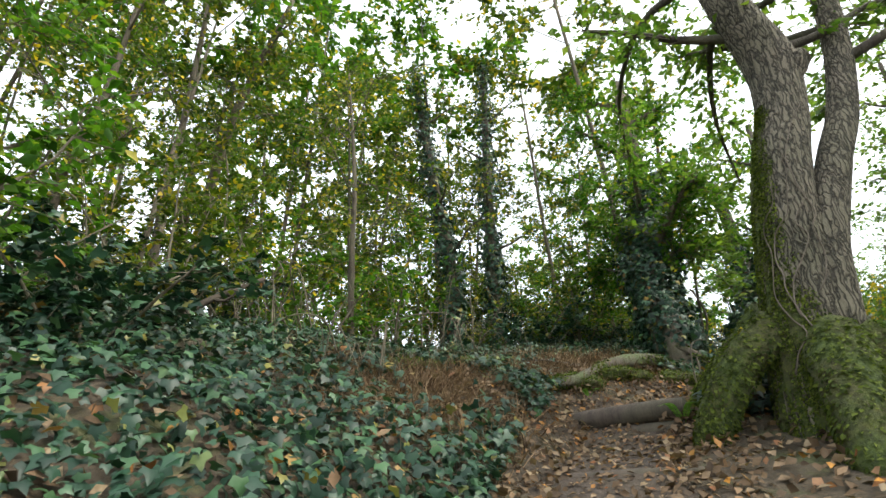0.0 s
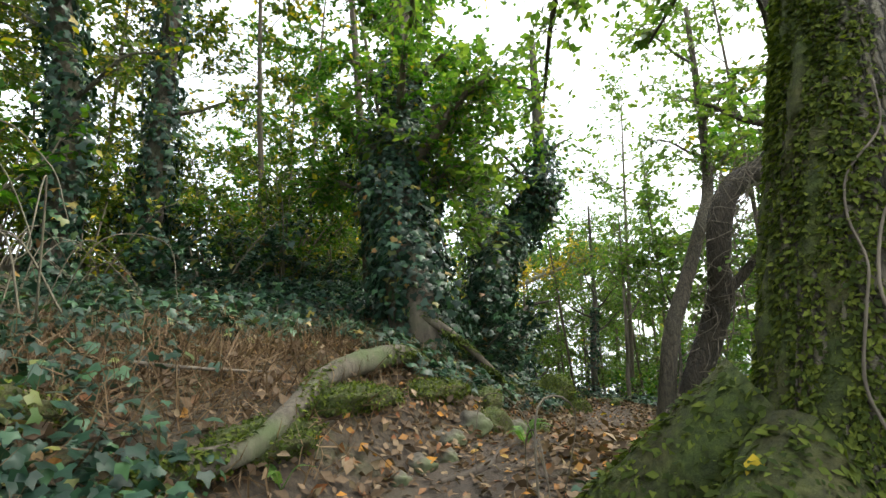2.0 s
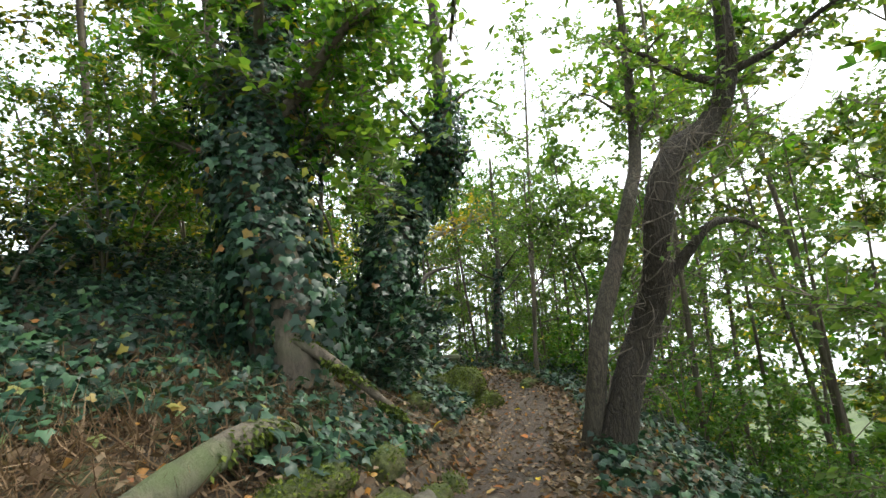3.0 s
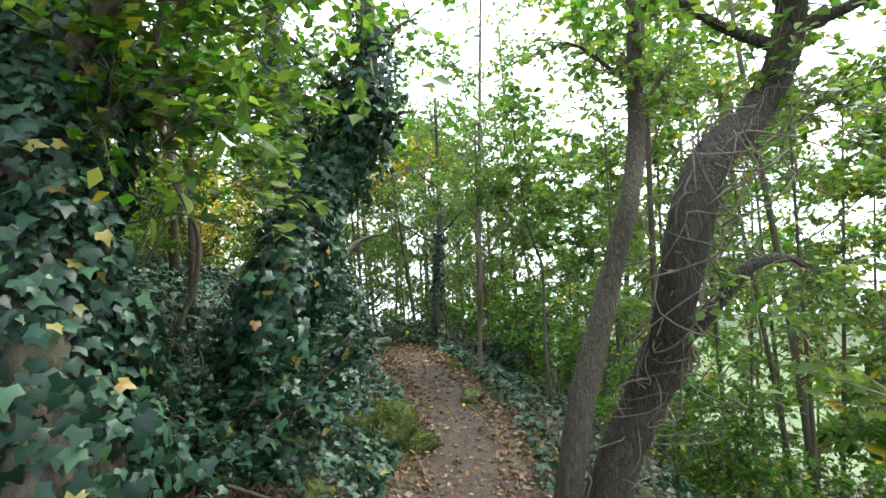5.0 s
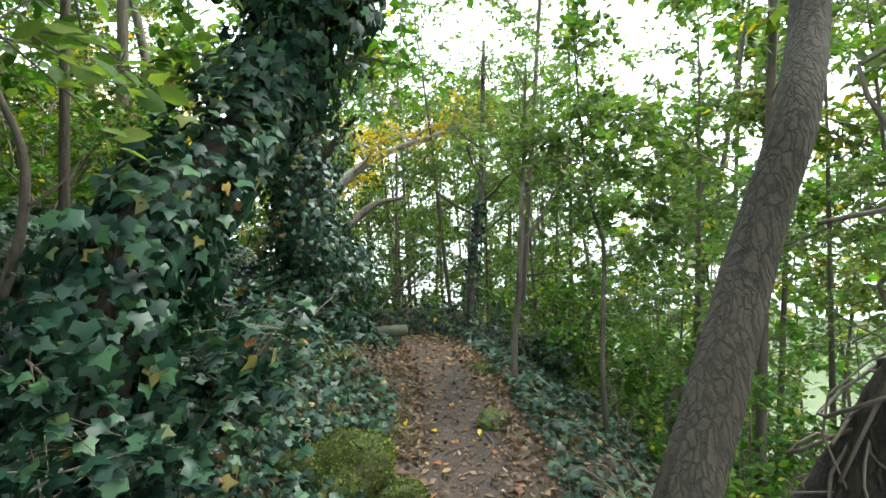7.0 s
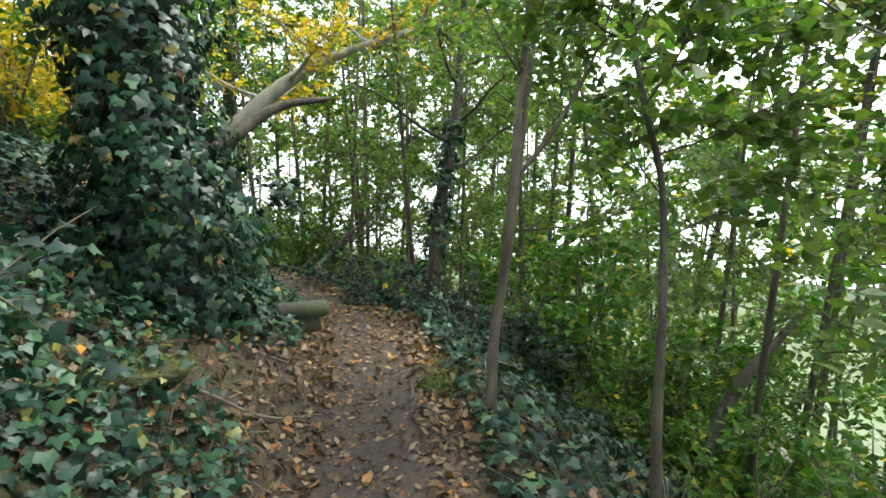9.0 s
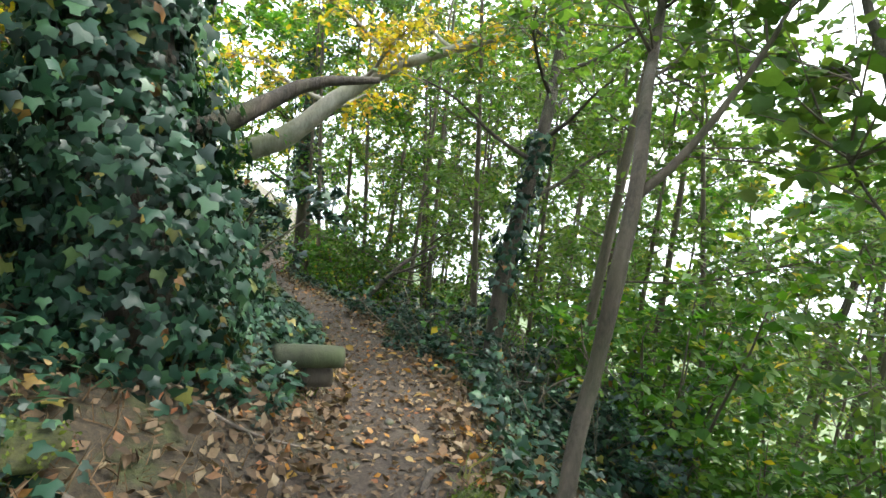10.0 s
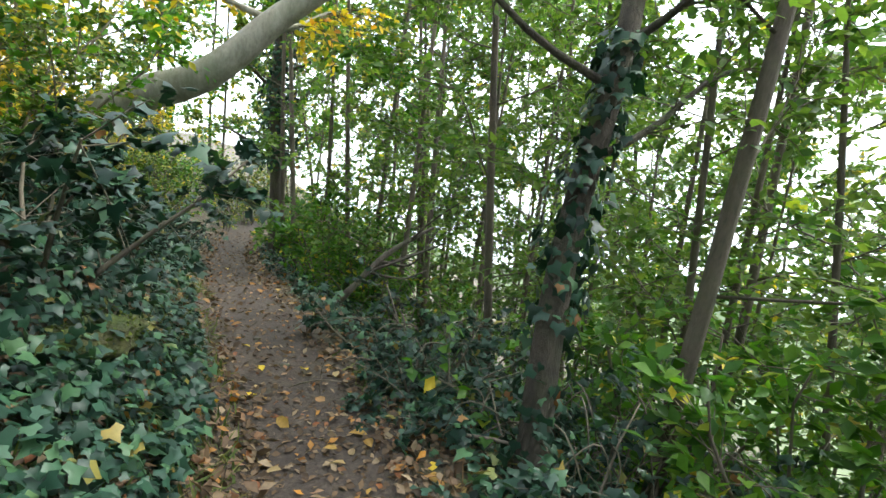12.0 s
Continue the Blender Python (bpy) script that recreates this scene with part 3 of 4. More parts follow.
part("moss", moss_coat(stem_line[:60], stem_r[:60]), M_MOSS, oak, "green moss over the shaded flank")
tagged(part("moss", moss_on(stem_line[6:58], stem_r[6:58] * 1.0, 95000, 0.021), M_MOSS_TUFT, oak), kind="stuff")
every = lambda z, out: np.ones(len(z))
root_runs = [([(2.63, 3.56, 3.15), (2.43, 3.82, 2.95), (2.25, 4.04, 2.75), (2.13, 4.19, 2.55), (1.98, 4.34, 2.4)], [0.2, 0.15, 0.11, 0.08, 0.05]),
             ([(2.53, 3.44, 3.05), (2.23, 3.44, 2.85), (2.01, 3.54, 2.5), (1.93, 3.64, 2.15), (1.89, 3.74, 1.7)], [0.16, 0.13, 0.12, 0.11, 0.12]),
             ([(2.73, 3.24, 2.9), (2.58, 2.99, 2.6), (2.43, 2.79, 2.2), (2.33, 2.64, 1.6)], [0.2, 0.17, 0.15, 0.16]),
             ([(2.88, 3.29, 2.9), (3.13, 3.09, 2.5), (3.33, 2.94, 2), (3.43, 2.84, 1.5)], [0.2, 0.17, 0.15, 0.14])]
for pts, rad in root_runs:
    l, r = spline(pts, 24), taper(rad, 24)
    root = part("root", [tube(l, r, 22, 0.06, seed=4)], M_MOSS, oak, "buttress root under thick moss")
    tagged(part("moss", moss_on(l, r, 4200, 0.03, every), M_MOSS_TUFT, root), kind="stuff")
for n in range(4):
    a = 3.75 + 0.3 * n
    k = np.linspace(16 + 3 * n, 40 + 5 * n, 12).astype(int)
    turn = a + 0.28 * np.sin(np.linspace(0, 7, 12) + 2 * n) + 0.1 * rng.normal(size=12)
    way = np.stack([np.cos(turn), np.sin(turn), np.zeros(12)], 1)
    part("creeper", [tube(spline(stem_line[k] + way * (stem_r[k] * 1.06)[:, None], 60), taper([0.0055, 0.003], 60), 6, 0.1)], M_VINE, oak, "dry pale ivy stem on the bark")
limb_lines = limbs_off(stem_line, 7, 0.7, 0.98, 2.2, 0.4) + limbs_off(second_line, 7, 0.6, 0.98, 2.2, 0.4)
limb_lines += [spline(p, 10) for p in ([(2.85, 3.16, 5.9), (3.23, 4.14, 6.3), (3.83, 5.34, 6.3), (4.53, 6.34, 6)], [(2.73, 3.14, 6.3), (2.63, 4.34, 6.9), (2.83, 5.74, 7), (3.23, 6.74, 6.7)], [(3.73, 3.24, 5.6), (4.43, 3.94, 6.4), (5.23, 4.94, 6.8), (5.83, 5.94, 6.8)])]
for l in limb_lines:
    part("limb", [tube(l, taper([0.05, 0.014], len(l)), 7, 0.05)], M_DARK, oak)
oak_twigs, oak_leaves = twigs_and_leaves(limb_lines, 430, 0.6, 11, 0.1, SMALL)
tagged(part("twigwork", oak_twigs, M_TWIG, oak), kind="stuff")
tagged(part("crown", oak_leaves, M_FRESH, oak), kind="stuff")

ivy_oak = build_tree("ivy_clad_tree", "tall trunk wrapped in dark glossy ivy with bare root foot", [(3.5, 7.3, 3.3), (3.45, 7.42, 4.2), (3.5, 7.65, 4.8), (3.62, 7.95, 5.5), (3.85, 8.3, 6.3), (4.1, 8.6, 7.4), (4.2, 8.7, 10.0)],
                     [0.27, 0.24, 0.23, 0.22, 0.2, 0.17, 0.1], M_BROWN, limbs=15, span=(0.42, 0.98), reach=1.6, leaf=M_GREEN, twigs=760, per_twig=12, size=0.095, outline=SMALL, ivy=8000, ivy_size=0.078, ivy_puff=0.34, ivy_span=(0.05, 0.85), flare=1.2)
lean_ivy = build_tree("ivy_clad_tree", "leaning trunk thick with hanging ivy above the bank", [(4.75, 8.3, 3.5), (4.95, 8.2, 4.2), (5.18, 8.22, 4.6), (5.68, 8.55, 5.0), (6.0, 8.58, 5.4), (6.08, 8.35, 5.8), (6.25, 8.35, 6.3), (6.4, 8.4, 8.5)],
                      [0.17, 0.14, 0.13, 0.12, 0.12, 0.11, 0.1, 0.05], M_DARK, limbs=7, span=(0.5, 0.97), reach=1.2, twigs=170, leaf=M_GREEN, ivy=5000, ivy_size=0.08, ivy_puff=0.3, ivy_span=(0.0, 0.9))
big_ivy = build_tree("ivy_clad_tree", "thick trunk hidden under a hanging curtain of ivy", [(7.5, 11.3, 2.7), (7.5, 11.3, 3.6), (7.48, 11.42, 4.5), (7.46, 11.6, 6.0), (7.4, 11.8, 9.0)],
                     [0.3, 0.27, 0.25, 0.22, 0.12], M_DARK, limbs=8, span=(0.4, 0.97), reach=1.5, twigs=200, leaf=M_GREEN, ivy=10000, ivy_size=0.074, ivy_puff=0.42, ivy_span=(0.0, 0.9))
for x, y, lean, tall, w in ((0.35, 8.6, -0.5, 6.5, 0.13), (1.15, 9.3, 0.3, 7.0, 0.14)):
    z = height(x, y) - 0.1
    build_tree("ivy_clad_tree", "slender upright trunk sleeved in ivy on the bank", [(x, y, z), (x + 0.05, y, z + 1.5), (x + lean * 0.4, y - 0.05, z + 3.5), (x + lean, y, z + tall)], [w, w * 0.85, w * 0.7, w * 0.3], M_DARK,
               limbs=7, span=(0.4, 0.97), reach=1.2, twigs=150, leaf=M_OLIVE, ivy=2300, ivy_size=0.085, ivy_puff=0.2)

# the pair at the edge of the drop: one straight, one dark, bent and hung with vines
vine_line = [(5.9, 6.36, 2.3), (6.0, 6.14, 3.1), (6.14, 5.98, 3.55), (6.12, 5.8, 3.95), (5.99, 5.66, 4.3), (5.98, 5.56, 4.72), (6.25, 5.5, 5.06), (6.7, 5.38, 5.32), (6.98, 5.22, 5.9), (7.0, 5.2, 7.4)]
vine_tree = build_tree("vine_hung_tree", "dark crooked tree hung with dry twisting vines", vine_line, [0.19, 0.14, 0.125, 0.115, 0.11, 0.11, 0.11, 0.095, 0.085, 0.05], M_VINE_TREE, rings=60, sides=26, rough=0.1, limbs=5, span=(0.8, 0.98), reach=1.5,
                       leaf=M_FRESH, twigs=120, size=0.085, extra=[([(6.12, 5.82, 3.9), (6.3, 5.6, 4.15), (6.47, 5.42, 4.4), (6.8, 5.28, 4.42), (7.1, 5.15, 4.28)], 0.06)])
vines = []
fine = spline(vine_line, 80)
for n in range(70):
    a = rng.integers(4, 60)
    b = min(a + rng.integers(8, 30), 79)
    p = fine[np.linspace(a, b, 9).astype(int)] + random_ways(9) * rng.uniform(0.1, 0.24)
    if n % 3 == 0:
        p = p + np.linspace(0, 1, 9)[:, None] * (rng.normal(0, 0.3, 3) + (0.22, -0.2, -0.1)) + rng.normal(0, 0.07, (9, 3))
    w = rng.uniform(0.0028, 0.0068)
    vines.append(tube(spline(p, 30), taper([w, w, w * 0.3], 30), 5, 0.1))
for v in vines:
    part("vine", [v], M_VINE, vine_tree, "dry brown vine")
build_tree("slender_tree", "straight brown trunk leaning over the drop beside the path", [(5.84, 6.55, 2.3), (5.8, 6.32, 3.1), (5.88, 6.24, 3.6), (6.11, 6.22, 4.0), (6.36, 6.2, 4.4), (6.55, 6.15, 4.8), (6.88, 6.2, 5.25), (7.1, 6.25, 6.0), (7.3, 6.3, 8.0)], [0.1, 0.088, 0.082, 0.078, 0.074, 0.07, 0.065, 0.055, 0.03], M_SLENDER, rings=40, sides=18,
           limbs=5, span=(0.8, 0.98), reach=1.3, leaf=M_FRESH, twigs=150, size=0.07)
build_tree("slender_tree", "slim grey-brown trunk with one forked branch", [(8.86, 9.46, 2.35), (9.0, 9.58, 3.0), (9.12, 9.62, 3.4), (9.1, 9.56, 3.8), (9.2, 9.6, 4.2), (9.4, 9.76, 4.6), (9.72, 9.98, 5.0), (10.1, 10.2, 6.5)], [0.042, 0.037, 0.035, 0.034, 0.03, 0.028, 0.026, 0.012], M_BROWN, rings=36, sides=14,
           limbs=5, span=(0.75, 0.98), reach=1.1, leaf=M_FRESH, twigs=120, size=0.07, toward=(0.5, -0.3, 0.2), extra=[([(9.18, 9.59, 4.12), (9.36, 9.48, 4.36), (9.62, 9.36, 4.82), (9.8, 9.3, 5.3)], 0.022)])
build_tree("dark_tree", "dark leaning trunk rising from tangled ivy", [(10.35, 11.7, 2.0), (10.5, 11.82, 3.2), (10.66, 11.9, 3.8), (10.79, 11.88, 4.4), (10.95, 11.95, 4.9), (11.25, 12.2, 5.5), (11.6, 12.4, 7.5)], [0.1, 0.075, 0.066, 0.062, 0.058, 0.05, 0.03], M_DARK, rings=36,
           limbs=8, span=(0.4, 0.98), reach=1.5, leaf=M_FRESH, twigs=170, size=0.075, ivy=500, ivy_span=(0, 0.6), ivy_puff=0.1)
build_tree("slender_tree", "thin dark tree with bright rounded leaves on the slope", [(9.0, 8.35, 1.5), (8.95, 8.42, 2.8), (9.2, 8.56, 3.5), (9.6, 8.8, 4.1), (9.55, 8.93, 4.6), (9.85, 9.2, 5.2), (10.0, 9.4, 6.6)], [0.03, 0.026, 0.024, 0.022, 0.019, 0.015, 0.008], M_DARK,
           limbs=10, span=(0.4, 0.98), reach=1.2, leaf=M_FRESH, twigs=230, size=0.08, outline=ROUND, toward=(0.5, -0.4, 0))
far_tree = build_tree("ivy_clad_tree", "dark upright tree with an ivy canopy at the path bend", [(12.75, 23.2, 1.0), (12.65, 23.0, 3.0), (12.5, 22.7, 5.0), (12.6, 22.6, 8.0)], [0.2, 0.17, 0.16, 0.08], M_DARK,
                      limbs=9, span=(0.4, 0.98), reach=2.0, leaf=M_GREEN, twigs=200, size=0.1, ivy=1500, ivy_size=0.11, ivy_puff=0.5, ivy_span=(0.4, 0.95))
leaning = build_tree("leaning_tree", "pale smooth trunk leaning low across the path with yellowing leaves", [(8.0, 16.7, 3.6), (9.06, 15.98, 4.26), (9.68, 15.62, 4.58), (10.3, 15.3, 5.2), (10.95, 15.0, 5.68), (11.6, 14.1, 6.0), (12.2, 12.8, 6.3)],
                     [0.17, 0.16, 0.145, 0.115, 0.08, 0.055, 0.03], M_PALE, rings=40, sides=18, rough=0.05, limbs=9, span=(0.4, 0.98), reach=1.7, leaf=M_AUTUMN, twigs=300, per_twig=10, size=0.085)
for pts, w in (([(-4.2, 5.2, 3.6), (-4.0, 4.8, 5.5), (-3.6, 4.6, 6.6), (-3.3, 4.4, 8.5)], 0.07), ([(-4.6, 8.4, 4.2), (-4.0, 8.0, 6.0), (-3.3, 7.2, 8.2), (-2.2, 6.6, 10.5)], 0.13),
               ([(-1.0, 6.6, 3.2), (-0.95, 6.2, 5.0), (-0.9, 6.0, 6.2), (-1.0, 5.9, 8.0)], 0.05), ([(-4.9, 9.0, 4.3), (-4.7, 8.8, 6.5), (-4.6, 8.6, 9.0)], 0.16)):
    build_tree("bank_tree", "thin grey-brown tree among the thicket on the bank", pts, [w, w * 0.8, w * 0.6, w * 0.3], M_BROWN, limbs=7, span=(0.35, 0.98), reach=1.3, leaf=M_OLIVE, twigs=150, size=0.06)

# broad fresh leaves hanging out over the way
build_tree("young_maple", "young tree with broad fresh green leaves reaching over the path", [(3.95, 8.3, 3.8), (4.0, 8.1, 4.9), (4.15, 7.7, 5.8), (4.3, 7.3, 6.8)], [0.026, 0.022, 0.018, 0.01], M_BROWN, limbs=9, span=(0.3, 0.95), reach=1.5, leaf=M_FRESH, twigs=170, per_twig=9, size=0.115, outline=OVAL,
           toward=(0.45, -0.35, 0.1), rise=0.25)
build_tree("young_maple", "young tree with broad fresh green leaves on the bank", [(4.9, 9.4, 4.2), (5.0, 9.3, 5.6), (5.1, 9.1, 6.8), (5.2, 9.0, 8.0)], [0.03, 0.026, 0.02, 0.01], M_BROWN, limbs=9, span=(0.25, 0.95), reach=1.5, leaf=M_FRESH, twigs=170, per_twig=9, size=0.12, outline=OVAL)

# ---------------------------------------------------------------- the thicket on both sides
def scatter(n, low, high, side, apart, where=None, along=(-4, 27), tries=4000):
    """Places beside the way: how far out, on which side, how far from one another."""
    got = []
    for _ in range(tries):
        if len(got) >= n:
            break
        k = rng.integers(0, len(way_p))
        if not along[0] <= way_p[k, 1] <= along[1]:
            continue
        o = rng.uniform(low, high) + HALF_WAY
        x, y = way_p[k, 0] - side * o * way_t[k, 1], way_p[k, 1] + side * o * way_t[k, 0]
        _, real, s = ground(x, y)
        if real[0] < low * 0.9 or s[0] != side or (where and not where(x, y)) or any((x - a) ** 2 + (y - b) ** 2 < apart**2 for a, b in got):
            continue
        got.append((x, y))
    return got


def not_in_gap(x, y):
    """The open gap in the thicket through which the sky shows."""
    return not (1.3 < x < 2.9 and y > 7.6)


def not_on_open_slope(x, y):
    """The falling slope stays open towards the valley beyond the ivy mounds."""
    turn = math.degrees(math.atan2(y - 10.1, x - 8.6))
    return not (12 < turn < 27 and x > 9.8)


def planted(kinds, places, scale=(0.8, 1.25), sink=0.1):
    """Copies of the kinds at the places, each turned and sized by chance; the first of a kind goes to its first place."""
    used = set()
    for n, (x, y) in enumerate(places):
        ob = kinds[rng.integers(0, len(kinds))] if n >= len(kinds) else kinds[n]
        s = rng.uniform(*scale)
        m = pose(x, y, height(x, y) - sink, rng.uniform(-5, 5), rng.uniform(-5, 5), rng.uniform(0, 360))
        if ob.name in used:
            ob = copy_thing(ob, m)
        else:
            ob.matrix_basis = m
            used.add(ob.name)
        ob.scale = (s, s, s)


def build_sapling(label, tall, leaf, size, outline, twigs, bark=M_BROWN, group="", low=0.2, reach=0.25):
    lean = rng.normal(0, 0.12 * tall / 4, 2)
    pts = [(0, 0, -0.2), (lean[0] * 0.2, lean[1] * 0.2, tall * 0.3), (lean[0] * 0.8, lean[1] * 0.5, tall * 0.65), (lean[0] * 1.2, lean[1], tall)]
    w = 0.0055 * tall + 0.008
    return build_tree("sapling", label, pts, [w, w * 0.8, w * 0.55, w * 0.2], bark, limbs=12, span=(low, 0.97), reach=reach * tall, leaf=leaf, twigs=twigs, per_twig=11, size=size, outline=outline, group=group, sides=6, rings=10, twig_length=0.5, limb_sides=3)


thicket = [build_bush("thicket_bush", "dense twiggy bush with small olive green leaves", 2.2, 1.1, M_OLIVE, group="thicket on the bank"),
           build_bush("thicket_bush", "dense twiggy bush with yellowing leaves", 2.6, 1.2, M_OLIVE, group="thicket on the bank", size=0.085),
           build_bush("thicket_bush", "dense dark green bush with small leaves", 1.8, 1.1, M_GREEN, group="thicket on the bank")]
planted(thicket, scatter(42, 2.9, 7.0, 1, 0.85, not_in_gap, (0.5, 16)) + scatter(24, 1.6, 5.0, 1, 0.8, along=(14, 30)) + [(8.1, 15.6), (8.5, 15.1), (7.6, 16.4), (10.2, 23.6), (9.9, 22.0), (10.8, 25.0)] + [(9.4 + 0.95 * k % 8.3, 25.6 + 1.3 * (k % 3) + 0.25 * k) for k in range(18)])
bank_saplings = [build_sapling("slender sapling with yellow-green leaves on the bank", 5.5, M_OLIVE, 0.09, SMALL, 220, group="saplings on the bank"),
                 build_sapling("slender sapling with green leaves on the bank", 6.5, M_GREEN, 0.1, SMALL, 230, group="saplings on the bank"),
                 build_sapling("slender sapling with fading leaves on the bank", 4.5, M_OLIVE, 0.09, SMALL, 200, M_DARK, group="saplings on the bank")]
planted(bank_saplings, scatter(26, 3.4, 11.0, 1, 1.2, not_in_gap, (0.5, 18)) + scatter(12, 2.0, 7.0, 1, 1.0, along=(17, 32)))
slope_bush = [build_bush("slope_bush", "leafy green bush on the falling slope", 2.3, 1.1, M_GREEN, size=0.095, outline=SMALL, group="bushes on the slope"),
              build_bush("slope_bush", "tangled green bush with some yellow leaves", 1.9, 1.1, M_GREEN, size=0.085, outline=SMALL, group="bushes on the slope")]
planted(slope_bush, scatter(18, 0.9, 4.0, -1, 0.8, along=(17, 32)) + scatter(42, 1.7, 7.0, -1, 0.8, along=(3, 19), where=lambda x, y: y > 4.5 and (x - 6.4) ** 2 + (y - 6.2) ** 2 > 4.4), (0.7, 1.25))
slope_saplings = [build_sapling("slim sapling with fresh green leaves on the slope", 7.5, M_FRESH, 0.1, SMALL, 230, group="saplings on the slope"),
                  build_sapling("slim sapling with light green leaves on the slope", 6.5, M_FRESH, 0.095, SMALL, 230, group="saplings on the slope"),
                  build_sapling("slim sapling with mixed green leaves on the slope", 8.5, M_FRESH, 0.1, SMALL, 240, group="saplings on the slope")]
ivy_bush = [build_bush("ivy_bush", "dark mound of ivy and bramble beside the path", 0.9, 0.75, M_IVY, stems=6, twigs=85, per_twig=14, size=0.068, outline=IVY, group="ivy mounds")]
planted(ivy_bush, [(10.4, 11.4), (10.7, 10.9), (10.9, 12.4), (10.4, 12.7), (11.3, 11.6), (11.0, 13.7), (10.9, 10.8), (8.3, 14.3), (8.7, 15.4), (8.4, 13.4), (9.1, 16.8), (9.6, 18.6), (4.1, 7.9), (4.5, 8.1), (4.9, 8.5), (5.4, 8.9), (3.9, 8.3), (5.9, 9.3), (5.1, 9.0)] + scatter(10, 2.6, 5.0, 1, 0.8, along=(1, 8)), (0.8, 1.25))
planted(slope_saplings, scatter(26, 2.7, 10.0, -1, 1.2, along=(3, 20), where=lambda x, y: y > 3.0 and (x > 14 or not_on_open_slope(x, y))) + scatter(22, 1.6, 9.0, -1, 1.0, along=(12, 30)))
canopy = [build_sapling("tall tree with a light green crown high over the bank", 9.5, M_GREEN, 0.15, SMALL, 300, M_BROWN, group="canopy trees", low=0.42, reach=0.26),
          build_sapling("tall tree with a yellowing crown high over the bank", 10.5, M_OLIVE, 0.15, SMALL, 300, M_BROWN, group="canopy trees", low=0.42, reach=0.26)]
planted(canopy, scatter(9, 4.5, 11.0, 1, 1.9, not_in_gap, (2, 17)) + scatter(8, 5.0, 11.0, -1, 2.0, not_on_open_slope, (5, 22)) + [(5.6, 11.6), (6.6, 13.4), (4.2, 10.2)], (0.9, 1.2))
autumn = [build_bush("autumn_bush", "bush with thin yellow and orange leaves on the bank", 2.4, 1.1, M_AUTUMN, size=0.08, group="autumn bushes")]
planted(autumn, [(7.5, 15.3), (7.1, 16.6), (8.0, 17.6), (6.9, 14.3), (8.7, 19.0), (6.4, 15.4)], (0.9, 1.3))
far_kinds = [build_sapling("tall woodland tree in leaf farther off", 11.0, M_GREEN, 0.27, SMALL, 190, M_DARK, group="woodland trees farther off"),
             build_sapling("tall woodland tree with fading leaves farther off", 12.0, M_OLIVE, 0.27, SMALL, 190, M_DARK, group="woodland trees farther off")]
planted(far_kinds, scatter(12, 10.0, 26.0, 1, 2.5, not_in_gap, (2, 34)))
planted([copy_thing(k, pose(0, 0, 0)) for k in far_kinds], scatter(34, 9.0, 34.0, -1, 2.4, along=(4, 48)), (1.2, 1.7))
planted([copy_thing(k, pose(0, 0, 0)) for k in far_kinds], [(10.6, 27), (9.2, 30), (16.2, 29), (15.4, 33), (18, 27), (12, 34), (20, 33), (6, 30), (14, 37.5), (8, 36), (19, 41), (22, 38), (13.2, 31.5), (17, 36)], (0.8, 1.2))

planted([copy_thing(k, pose(0, 0, 0)) for k in canopy], [(-5.0, 6.8), (-6.5, 9.4), (-3.8, 10.8), (-7.5, 6.4), (-2.2, 13.0)], (0.8, 1.1))
planted([copy_thing(k, pose(0, 0, 0)) for k in bank_saplings], [(-3.6, 5.8), (-4.6, 7.6), (-5.4, 5.4), (-3.0, 9.4), (-1.2, 10.0)], (0.85, 1.2))

planted([copy_thing(k, pose(0, 0, 0)) for k in thicket], [(2.7, 9.6), (1.9, 10.2), (0.7, 9.9), (3.0, 10.8), (1.3, 11.0)], (0.85, 1.1))

planted([copy_thing(k, pose(0, 0, 0)) for k in slope_bush], [(11.5, 10.6), (12.2, 11.0), (11.4, 9.4), (12.8, 10.4), (12.0, 12.0), (13.0, 11.8), (12.6, 9.4), (13.8, 11.0), (14.6, 12.2), (13.8, 9.6)], (0.95, 1.3))

# light woodland beyond the bend of the way
planted([copy_thing(k, pose(0, 0, 0)) for k in slope_saplings], [(13.2, 17.0), (14.2, 18.5), (15.2, 17.8), (14.0, 20.5), (16.0, 20.5), (13.0, 19.4), (15.5, 22.5), (17.2, 23.2), (12.6, 22.2)], (1.0, 1.3))
planted([copy_thing(k, pose(0, 0, 0)) for k in canopy], [(14.8, 19.4), (16.5, 22.0), (13.5, 22.0), (12.4, 20.8), (18.0, 24.5), (17.0, 18.8)], (0.95, 1.25))

# ---------------------------------------------------------------- ivy, litter and moss on the ground
def strew(n, low, high, side, along=(-4, 25), bias=1.0, keep=None):
    """Random places on the ground beside the way, with the ground's slope."""
    k = rng.integers(0, len(way_p) - 1, n * 3)
    f = rng.uniform(0, 1, n * 3)
    p = way_p[k] * (1 - f)[:, None] + way_p[k + 1] * f[:, None]
    o = (low + (high - low) * rng.uniform(0, 1, n * 3) ** bias)
    s = np.full(n * 3, side) if side else rng.choice([-1, 1], n * 3)
    x, y = p[:, 0] - s * o * way_t[k, 1], p[:, 1] + s * o * way_t[k, 0]
    z, out, real = ground(x, y)
    good = (out >= low - HALF_WAY - 0.01) & (y > along[0]) & (y < along[1]) & ((real == side) if side else True)
    if keep is not None:
        good &= keep(x, y, out) > rng.uniform(0, 1, n * 3)
    x, y, z = x[good][:n], y[good][:n], z[good][:n]
    e = 0.05
    slope = unit(np.stack([(ground(x - e, y)[0] - ground(x + e, y)[0]) / (2 * e), (ground(x, y - e)[0] - ground(x, y + e)[0]) / (2 * e), np.ones(len(x))], 1))
    return np.stack([x, y, z], 1), slope


